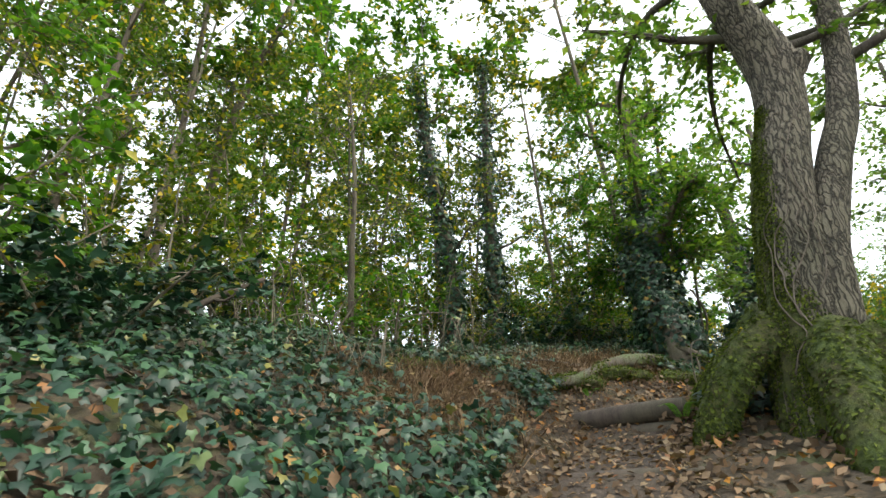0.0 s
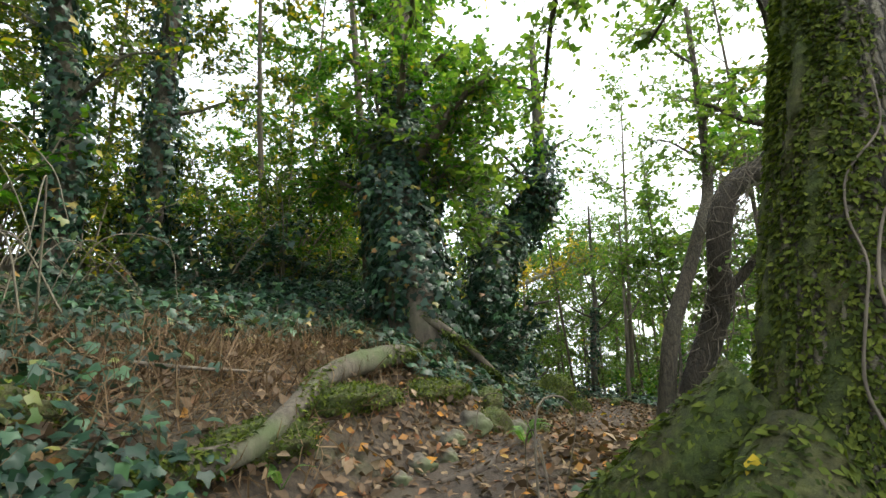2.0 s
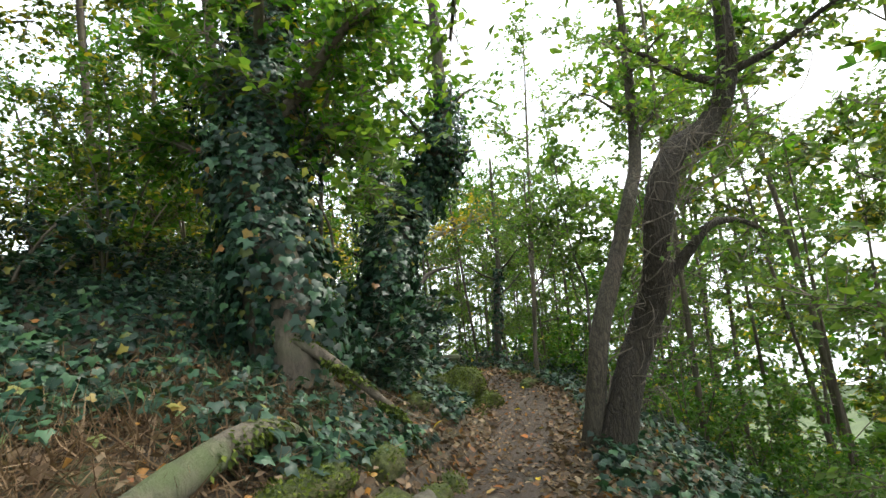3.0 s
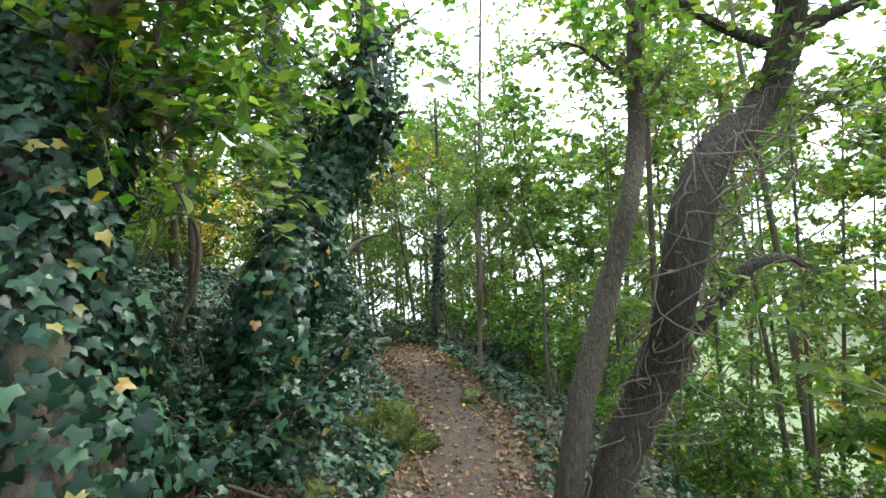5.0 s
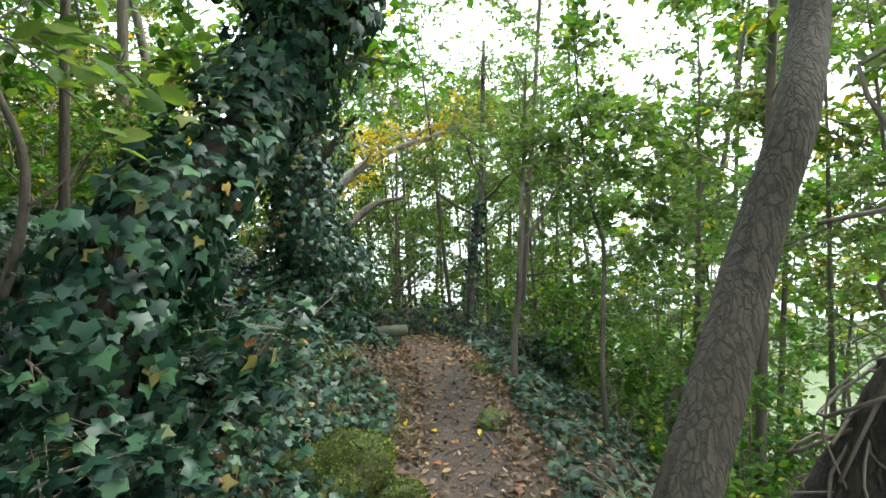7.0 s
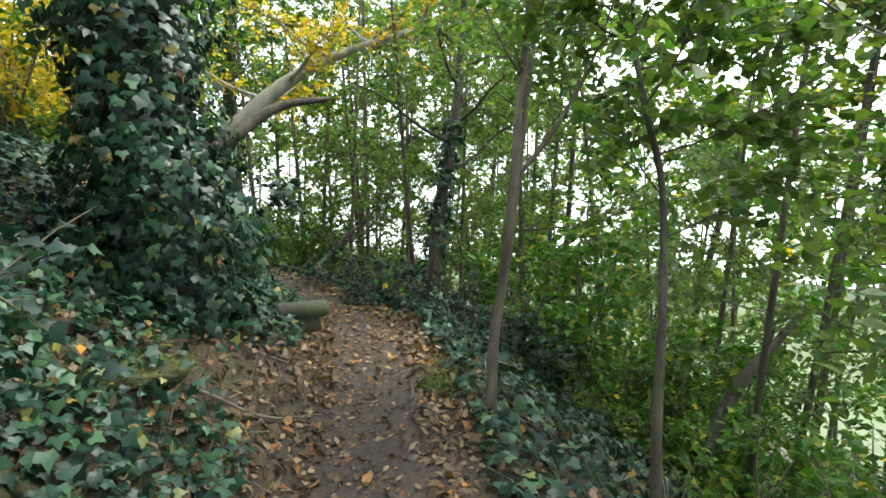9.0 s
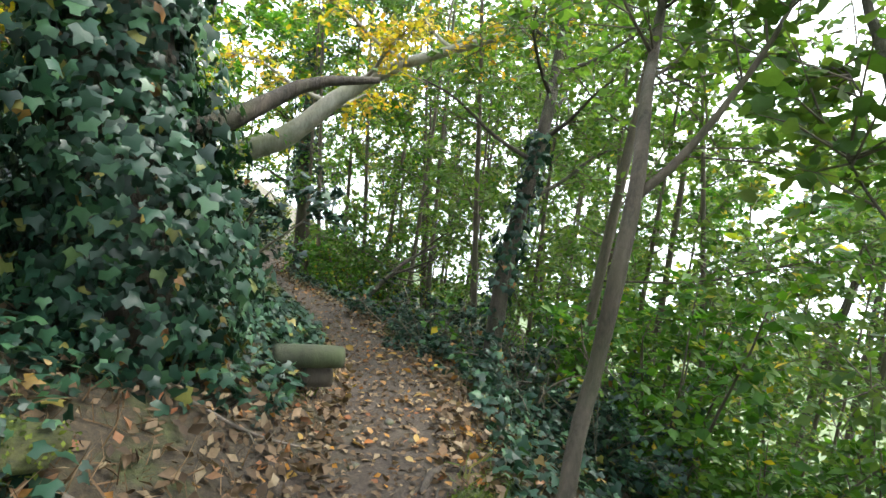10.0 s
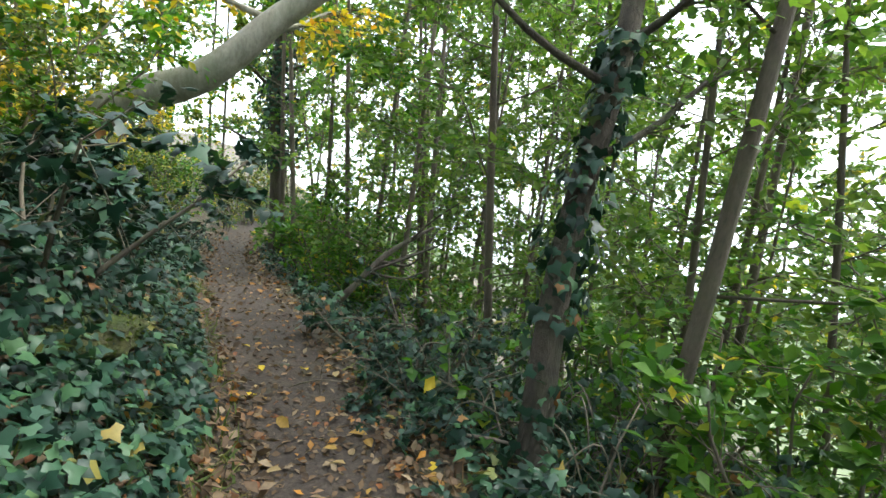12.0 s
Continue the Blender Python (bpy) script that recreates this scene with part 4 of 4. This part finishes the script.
def bare(x, y, out):
    """Where the brown bracken bank by the steps keeps the ivy thin."""
    near = np.exp(-(((x - 2.0) / 1.2) ** 2 + ((y - 5.4) / 1.0) ** 2))
    patch = 0.5 + 0.5 * wrinkle(x * 0.9 + 3, y * 0.9) * 2
    near += 1.2 * np.exp(-(((x - 7.75) / 0.55) ** 2 + ((y - 10.25) / 0.7) ** 2)) + 1.2 * np.exp(-(((x - 4.6) / 0.8) ** 2 + ((y - 7.3) / 0.5) ** 2))
    near += 0.6 * np.exp(-(((x - 0.1) / 0.75) ** 2 + ((y - 4.1) / 0.9) ** 2))
    near += 2.0 * np.exp(-(((x - 1.9) / 0.6) ** 2 + ((y - 3.3) / 0.7) ** 2)) + 1.5 * np.exp(-(((x - 3.6) / 1.0) ** 2 + ((y - 4.9) / 0.8) ** 2))
    return np.clip(0.45 + patch + out * 0.4 - 1.6 * near, 0, 1)


def ivy_carpet(name, label, n, low, high, side, lift, size, bias=1.0, along=(-4, 25)):
    p, slope = strew(n, low, high, side, along, bias, bare)
    p = p + slope * (rng.uniform(0.015, 1.0, len(p)) ** 1.5 * lift)[:, None]
    normals = unit(slope + rng.normal(0, 0.5, p.shape))
    down = np.stack([slope[:, 0], slope[:, 1], -np.ones(len(p))], 1)
    ob = mesh_object(name, *leaf_cloud(p, normals, unit(down + rng.normal(0, 0.7, p.shape)), size * rng.uniform(0.5, 1.3, len(p)), IVY), M_IVY)
    return tagged(ob, label, "ivy", kind="stuff")


ivy_carpet("ivy_ground_cover", "dark glossy ivy carpeting the uphill bank", 56000, 0.62, 3.8, 1, 0.19, 0.066, 1.3, (0.5, 24))
ivy_carpet("ivy_ground_cover", "dark glossy ivy spilling down the lower slope", 18000, 0.6, 3.0, -1, 0.2, 0.076, 1.3, (3, 24))


def litter(name, label, n, low, high, side, material, size, outline, lift=0.015, along=(-4, 26), tilt=0.3, bias=1.0):
    p, slope = strew(n, low, high, side, along, bias)
    p = p + slope * rng.uniform(0.004, lift, len(p))[:, None]
    ob = mesh_object(name, *leaf_cloud(p, unit(slope + rng.normal(0, tilt, p.shape)), random_ways(len(p), 0.6), size * rng.uniform(0.5, 1.3, len(p)), outline), material)
    return tagged(ob, label, "leaf litter", kind="stuff")


litter("fallen_leaves", "brown curled leaves trodden into the path", 15000, 0.0, 0.75, 0, M_LITTER, 0.05, SMALL, tilt=0.4)
litter("fallen_leaves", "brown dead leaves lying among the ivy", 27000, 0.3, 2.4, 0, M_LITTER, 0.07, SMALL, 0.07, tilt=0.55, bias=1.4)
litter("fallen_leaves", "yellow and orange leaves scattered over the path", 230, 0.0, 1.3, 0, M_BRIGHT, 0.075, OVAL, 0.03)

litter("fallen_leaves", "yellow, tan and orange leaves lying along the far path", 260, 0.0, 0.9, 0, M_BRIGHT, 0.085, OVAL, 0.03, (10.5, 20))


# ---------------------------------------------------------------- logs, roots, stones and small growth
def build_log(name, label, a, b, r, material, seed, group=""):
    """A short round timber with sawn ends."""
    a, b = np.array(a, float), np.array(b, float)
    ob = thing(name, tuple((a + b) / 2 - (0, 0, r)), label, "log", group)
    line = spline([a, a * 0.6 + b * 0.4 + (0, 0, 0.008), b], 14)
    rad = taper([r * 1.05, r, r * 0.97], 14)
    rad[0] *= 0.93
    rad[-1] *= 0.93
    part("timber", [tube(line, rad, 26, 0.025, seed=seed)], material, ob)
    for end, inward in ((a, b), (b, a)):
        d = unit(end - inward)
        part("sawn_end", [tube(np.array([end - d * 0.004, end + d * 0.003, end + d * 0.006]), [r * 0.9, r * 0.89, r * 0.84], 22, 0.02, seed=seed)], M_END, ob, "dark weathered sawn end")
    return ob


build_log("step_log", "dark weathered round timber forming the top step", (1.2, 4.7, 2.65), (2.02, 4.02, 2.66), 0.082, M_LOG, 1, "log steps")
build_log("step_log", "dark weathered round timber under the top step", (1.27, 4.62, 2.5), (1.98, 4.0, 2.5), 0.07, M_LOG, 2, "log steps")
build_log("step_log", "dark weathered round timber forming a lower step", (0.62, 3.55, 2.13), (1.62, 3.02, 2.13), 0.08, M_LOG, 3, "log steps")
build_log("step_log", "dark weathered round timber forming a lower step", (0.3, 2.2, 1.66), (1.25, 1.75, 1.66), 0.08, M_LOG, 4, "log steps")
build_log("path_log", "green algae-stained round timber lying at the path edge", (8.33, 11.36, 2.97), (8.74, 11.26, 2.96), 0.074, M_LOG_GREEN, 5)
build_log("path_log", "dark timber lying under the green one", (8.36, 11.41, 2.82), (8.7, 11.33, 2.81), 0.068, M_LOG, 6)


def build_root(name, label, pts, radii, material, moss=0, sides=16):
    ob = thing(name, pts[0], label, "root")
    l, r = spline(pts, 40), taper(radii, 40)
    part("wood", [tube(l, r, sides, 0.12, seed=int(pts[0][0] * 31) % 50)], material, ob)
    if moss:
        tagged(part("moss", moss_on(l, r * 0.98, moss, 0.03, lambda z, out: np.clip(out[:, 2] * 0.2 + 0.25 + 0.9 * np.sin(z * 23 + out[:, 0] * 2 + 1.2), 0, 1)), M_MOSS_TUFT, ob, "patches of green moss"), kind="stuff")
    return ob


build_root("bare_root", "thick pale exposed root with patches of moss", [(0.6, 3.95, 2.3), (0.85, 4.45, 2.68), (0.96, 4.75, 2.98), (1.12, 4.85, 3.05), (1.38, 4.93, 3.08), (1.65, 5.22, 3.19), (1.93, 5.57, 3.34), (2.27, 5.79, 3.43), (2.66, 6.05, 3.48), (2.95, 6.25, 3.4), (3.2, 6.3, 3.15)],
           [0.06, 0.07, 0.065, 0.055, 0.05, 0.058, 0.062, 0.068, 0.065, 0.05, 0.03], M_ROOT, 9000)
build_root("bare_root", "mossy root on the bank below the ivy-clad tree", [(3.3, 7.1, 3.9), (3.45, 6.85, 3.75), (3.6, 6.65, 3.55), (3.85, 6.6, 3.3), (4.1, 6.7, 3.05)], [0.06, 0.04, 0.03, 0.025, 0.015], M_BROWN, 4000)
build_root("bare_root", "flared bare foot of the ivy-clad trunk", [(3.42, 7.2, 4.5), (3.4, 7.16, 4.15), (3.38, 7.08, 3.85), (3.4, 7.0, 3.5)], [0.1, 0.11, 0.13, 0.16], M_BROWN)
for a, b, c, w in (((7.2, 8.3), (7.45, 8.45), (7.6, 8.75), 0.02), ((8.7, 10.2), (8.9, 10.35), (9.15, 10.3), 0.025), ((6.9, 8.5), (7.1, 8.6), (7.35, 8.55), 0.018), ((8.35, 9.9), (8.6, 9.95), (8.8, 10.2), 0.016), ((2.3, 5.0), (2.6, 5.05), (2.9, 5.3), 0.025)):
    build_root("path_root", "thin worn root crossing the path", [(p[0], p[1], height(*p) + 0.004) for p in (a, b, c)], [w * 0.7, w, w * 0.5], M_LOG, sides=8)


def build_stone(label, x, y, size, stretch, moss, turn=0.0, sink=0.35, name="stone"):
    """A worn lump of stone, half in the ground, bare or under moss."""
    ob = thing(name, (x, y, height(x, y)), label, "stone")
    bm = bmesh.new()
    bmesh.ops.create_icosphere(bm, subdivisions=4 if size > 0.06 else 2, radius=1.0)
    off = Vector((x * 3.1, y * 2.7, size * 9))
    for v in bm.verts:
        n = noise.fractal(v.co * 1.3 + off, 1.0, 2.0, 4)
        v.co *= 1 + 0.34 * n + 0.1 * noise.fractal(v.co * 5 + off, 1.0, 2.0, 3)
        v.co = Matrix.Rotation(turn, 3, "Z") @ Vector((v.co.x * size * stretch[0], v.co.y * size * stretch[1], (v.co.z + sink) * size * stretch[2]))
    bm.normal_update()
    me = bpy.data.meshes.new("body")
    places, normals = np.array([v.co for v in bm.verts]), np.array([v.normal for v in bm.verts])
    for f in bm.faces:
        f.smooth = True
    bm.to_mesh(me)
    bm.free()
    me.materials.append(M_MOSS if moss else M_STONE)
    body = new("body", me)
    body.parent = ob
    if moss:
        k = rng.integers(0, len(places), moss)
        v, f = leaf_cloud(places[k] + rng.normal(0, 0.008, (moss, 3)), unit(normals[k] + rng.normal(0, 0.6, (moss, 3))), unit(normals[k] * 0.7 + rng.normal(0, 0.5, (moss, 3))), 0.02 * rng.uniform(0.5, 1.5, moss), SMALL)
        tagged(mesh_object("moss", v, f, M_MOSS_TUFT, ob, "short bright moss"), kind="stuff")
    return ob


build_stone("moss-covered boulder at the foot of the ivy bank", 6.08, 8.45, 0.25, (1.35, 0.8, 0.95), 9000, -0.5, 0.55)
build_stone("moss-covered boulder at the foot of the ivy bank", 6.35, 8.25, 0.15, (1.4, 0.8, 0.8), 3000, -0.5)
build_stone("small mossy stone at the path edge", 8.86, 9.98, 0.11, (1.1, 0.9, 0.8), 700)
build_stone("grey stone half sunk in the path edge, partly mossy", 7.75, 8.75, 0.15, (1.2, 0.8, 0.6), 350, 0.4)
build_stone("small mossy stone in the litter", 4.85, 7.68, 0.13, (1.1, 0.8, 0.8), 700)
build_stone("low mossy hump among the ivy", 7.0, 10.25, 0.2, (1.5, 0.8, 0.4), 900)
build_stone("low mossy hump beside the path", 8.6, 12.9, 0.22, (1.4, 0.9, 0.4), 900, 0.6)
build_stone("mossy cushion on the bank beside the steps", 0.35, 5.1, 0.28, (1.4, 0.9, 0.33), 3600)
build_stone("mossy cushion on the bank beside the steps", -0.15, 4.6, 0.22, (1.5, 0.9, 0.33), 2600, 0.4)
build_stone("mossy cushion beneath the bare root", 1.5, 5.12, 0.2, (1.6, 0.6, 0.42), 3000, 0.5)
build_stone("mossy cushion beneath the bare root", 2.1, 5.52, 0.19, (1.7, 0.6, 0.42), 3000, 0.5)
build_stone("mossy cushion beneath the bare root", 2.8, 5.88, 0.18, (1.4, 0.7, 0.45), 2400, 0.3)
for x, y, s, m in ((3.0, 5.75, 0.13, 0), (3.25, 5.9, 0.15, 300), (3.5, 5.98, 0.14, 0), (3.75, 6.15, 0.13, 400), (2.7, 5.55, 0.1, 0), (2.35, 5.3, 0.09, 0), (2.15, 5.15, 0.07, 0), (4.05, 6.35, 0.12, 500), (3.45, 6.25, 0.16, 700), (2.55, 5.35, 0.07, 0)):
    build_stone("mossy rock showing in the eroded bank" if m else "grey-brown rock showing in the eroded bank", x, y, s, (1.0, 0.8, 0.75), m, x, 0.1)
for n in range(16):
    k = rng.integers(60, 200)
    x, y = way_p[k, 0] + rng.normal(0, 0.18), way_p[k, 1] + rng.normal(0, 0.18)
    build_stone("small worn pebble set in the trodden path", x, y, rng.uniform(0.018, 0.04), (1.2, 0.9, 0.5), 0, rng.uniform(0, 3), 0.1, "pebble")


def build_branch(name, label, pts, r, material, forks=3, spread=0.5, category="branch"):
    """A dead branch with a few side shoots."""
    ob = thing(name, pts[0], label, category)
    l = spline(pts, 30)
    part("stick", [tube(l, taper([r, r * 0.45], 30), 9, 0.08, seed=int(abs(pts[0][0]) * 53))], material, ob)
    for n in range(forks):
        k = int(rng.uniform(0.3, 0.9) * 29)
        d = unit(unit(l[k] - l[k - 1]) + random_ways(1)[0] * 0.8) * spread * rng.uniform(0.5, 1.2)
        m = l[k] + d * 0.5 + rng.normal(0, 0.06, 3)
        part("side_shoot", [tube(spline([l[k], m, l[k] + d], 10), taper([r * 0.4, r * 0.15], 10), 5)], material, ob)
    return ob


def lying(*places, lift=0.02):
    return [(x, y, height(x, y) + lift + h) for x, y, h in places]


build_branch("fallen_branch", "reddish broken branch leaning in the ivy bank", [(-2.3, 4.0, 3.3), (-2.1, 4.2, 3.62), (-1.95, 4.35, 3.85), (-1.55, 4.7, 4.2)], 0.05, M_LOG, 2, 0.4)
build_branch("fallen_branch", "pale broken branch stub sticking out of the ivy", [(3.55, 8.5, 4.2), (3.9, 8.4, 4.28), (4.1, 8.35, 4.36)], 0.035, M_VINE, 0)
build_branch("fallen_branch", "dark dead branch reaching up from the path edge", [(10.6, 15.0, 2.25), (10.9, 14.9, 2.6), (11.3, 14.9, 2.95), (11.9, 15.0, 3.2)], 0.045, M_DARK, 5, 0.8)
build_branch("fallen_branch", "crooked bare branch in the ivy thicket", [(4.6, 8.9, 4.2), (4.7, 8.75, 4.55), (4.72, 8.7, 4.9), (4.6, 8.75, 5.3)], 0.028, M_VINE, 3, 0.4)
build_branch("fallen_branch", "dead sloping branch caught in the slope bushes", [(11.2, 9.0, 1.6), (11.9, 8.95, 2.1), (12.6, 8.85, 2.4), (13.2, 8.8, 2.6)], 0.07, M_DARK, 3, 0.7)
for pts in (lying((4.3, 7.7, 0.05), (4.7, 7.6, 0.03), (5.2, 7.75, 0.0)), lying((4.0, 7.3, 0.04), (4.5, 7.25, 0.05), (5.0, 7.45, 0.0)), lying((4.4, 8.2, 0.1), (4.8, 8.0, 0.05), (5.1, 7.8, 0.0)), lying((8.9, 9.1, 0.0), (9.1, 9.3, 0.03), (9.15, 9.6, 0.0)), lying((8.7, 9.3, 0.02), (8.85, 9.5, 0.04), (8.9, 9.8, 0.0)),
            lying((7.6, 10.9, 0.0), (8.0, 10.7, 0.02), (8.4, 10.75, 0.0)), lying((7.3, 10.1, 0.05), (7.6, 10.0, 0.02), (8.0, 10.1, 0.0)), lying((10.2, 12.1, 0.1), (10.4, 11.8, 0.2), (10.5, 11.5, 0.05)), lying((1.0, 5.6, 0.05), (1.3, 5.5, 0.08), (1.7, 5.7, 0.02)), lying((8.2, 8.5, 0.0), (8.4, 8.75, 0.05), (8.4, 9.1, 0.0))):
    build_branch("fallen_twig", "thin dry twig lying on the litter", pts, 0.011, M_VINE, 2, 0.2, "twig")

# arching bare stems of the bramble tangle
def build_tangle(label, x, y, z, n, reach, tall, material=M_TWIG):
    ob = thing("bramble_tangle", (x, y, z), label, "bramble")
    for _ in range(n):
        a = rng.uniform(0, 6.28)
        d = np.array([math.cos(a), math.sin(a), 0]) * reach * rng.uniform(0.4, 1.2)
        p0 = np.array([x, y, z]) + rng.normal(0, 0.25, 3) * (1, 1, 0.1)
        p = spline([p0, p0 + d * 0.35 + (0, 0, tall * rng.uniform(0.5, 1.1)), p0 + d * 0.75 + (0, 0, tall * rng.uniform(0.3, 1.0)) + rng.normal(0, 0.1, 3), p0 + d + (0, 0, tall * rng.uniform(-0.2, 0.5))], 18)
        part("stem", [tube(p, taper([rng.uniform(0.004, 0.009), 0.002], 18), 4)], material, ob)
    return ob


for x, y, n, reach, tall in ((10.8, 12.2, 26, 0.8, 0.6), (10.8, 13.3, 18, 0.8, 0.5), (11.0, 11.6, 18, 0.9, 0.7), (10.3, 11.0, 12, 0.6, 0.4), (7.1, 6.7, 14, 0.7, 0.6), (-1.6, 5.2, 20, 1.1, 0.8), (0.3, 6.6, 16, 1.0, 0.7), (-0.5, 3.9, 12, 0.8, 0.5), (2.6, 3.9, 8, 0.5, 0.6), (4.4, 8.6, 14, 0.8, 0.6), (9.5, 8.3, 14, 0.9, 0.7), (11.3, 14.0, 16, 1.0, 0.7)):
    build_tangle("tangle of bare arching stems over the ivy", x, y, height(x, y), n, reach, tall)


def blades(name, label, n, place, spread, length, material, keep_low=0.0):
    """Dry straw or grass in loose tufts."""
    c = np.array(place, float)
    tuft = c[rng.integers(0, len(c), n)]
    x, y = tuft[:, 0] + rng.normal(0, spread, n), tuft[:, 1] + rng.normal(0, spread, n)
    z, out, _ = ground(x, y)
    good = out > keep_low
    p = np.stack([x, y, z], 1)[good]
    tips = unit(rng.normal(0, 0.8, p.shape) + (0, 0, 0.4))
    ob = mesh_object(name, *leaf_cloud(p + (0, 0, 0.01), random_ways(len(p)), tips, length * rng.uniform(0.4, 1.4, len(p)), STRAW if material == M_BRACKEN else BLADE), material)
    return tagged(ob, label, "dead bracken" if material == M_BRACKEN else "grass", kind="stuff")


blades("dead_bracken", "brown dead bracken and straw matted on the bank", 20000, [(1.4, 5.6), (2.2, 6.2), (0.9, 5.9), (1.8, 6.6), (2.7, 6.6), (0.2, 4.4), (-0.3, 4.0), (0.0, 3.5), (-0.7, 4.6), (0.4, 3.9), (1.2, 6.3), (3.0, 7.0), (0.5, 5.8)], 0.38, 0.19, M_BRACKEN, 0.12)
blades("dead_bracken", "brown straw and dry stalks along the path edge", 2600, [(7.4, 10.3), (4.2, 7.4), (4.8, 7.7), (8.3, 11.4), (9.6, 10.9), (10.1, 11.6), (8.9, 9.6), (7.0, 9.8), (9.9, 10.3)], 0.25, 0.16, M_BRACKEN, 0.1)
blades("grass_tufts", "short green and yellowing grass along the path", 3600, [(8.3, 11.7), (8.9, 12.3), (9.2, 13.4), (9.4, 14.6), (10.0, 13.2), (6.9, 9.2), (5.9, 8.3), (9.6, 16.5), (9.0, 10.1)], 0.22, 0.13, M_GRASS, 0.05)


def build_fern(label, x, y, fronds, length):
    """A small fern: arching midribs with paired leaflets."""
    z = height(x, y)
    ob = thing("fern", (x, y, z), label, "fern")
    for n in range(fronds):
        a = n * 6.28 / fronds + rng.uniform(-0.3, 0.3)
        d = np.array([math.cos(a), math.sin(a), 0])
        l = length * rng.uniform(0.7, 1.1)
        rib = spline([(x, y, z), np.array([x, y, z]) + d * l * 0.45 + (0, 0, l * 0.6), np.array([x, y, z]) + d * l + (0, 0, l * 0.55)], 18)
        along = unit(np.gradient(rib, axis=0))
        side = unit(np.cross(along, (0, 0, 1)))
        p, tips, size = [], [], []
        for k in range(3, 18):
            for s in (-1, 1):
                p.append(rib[k]), tips.append(side[k] * s + along[k] * 0.4), size.append(0.28 * l * math.sin(0.35 + 2.5 * (1 - k / 18)) * (1 - k / 22))
        v, f = leaf_cloud(np.array(p), np.cross(side, along)[np.repeat(np.arange(3, 18), 2)], np.array(tips), np.array(size), OVAL)
        frond = part("frond", (v, f), M_FERN, ob)
        part("midrib", [tube(rib, taper([0.003, 0.001], 18), 4)], M_FERN, frond)
    return ob


build_fern("small bright green fern at the mossy foot of the tree", 1.98, 4.0, 5, 0.22)
build_fern("small bright green fern at the mossy foot of the tree", 2.15, 3.95, 4, 0.16)
build_fern("small green fern under the bare root", 1.55, 4.98, 3, 0.14)
build_fern("small green fern on the bank", 3.0, 5.2, 4, 0.2)

# leaves that catch the eye one by one
def build_leaf(label, p, normal, tip, size, material, outline=OVAL):
    ob = mesh_object("fallen_leaf", *leaf_cloud(np.zeros((1, 3)), np.array([normal], float), np.array([tip], float), [size], outline), material)
    ob.location = p
    return tagged(ob, label, "leaf", "single bright leaves")


M_YELLOW = leaf_material("yellow_leaf", [(0.0, (0.55, 0.36, 0.02)), (1.0, (0.62, 0.45, 0.04))], 0.5, 0.3)
M_RUST = leaf_material("rust_leaf", [(0.0, (0.3, 0.1, 0.03)), (1.0, (0.36, 0.13, 0.03))], 0.6, 0.3)
build_leaf("bright yellow leaf caught on the mossy trunk", (2.3, 3.45, 3.1), (-0.8, -0.3, 0.4), (0.1, 0, -1), 0.085, M_YELLOW)
for n in range(32):
    k = rng.integers(90, 222)
    s = rng.uniform(-0.75, 0.75)
    x, y = way_p[k, 0] - s * way_t[k, 1], way_p[k, 1] + s * way_t[k, 0]
    build_leaf("bright yellow fallen leaf lying on the path" if n % 3 else "rust-brown fallen leaf lying on the path", (x, y, height(x, y) + 0.02), (rng.normal(0, 0.3), rng.normal(0, 0.3), 1), (rng.normal(), rng.normal(), 0), rng.uniform(0.07, 0.12), M_YELLOW if n % 3 else M_RUST)
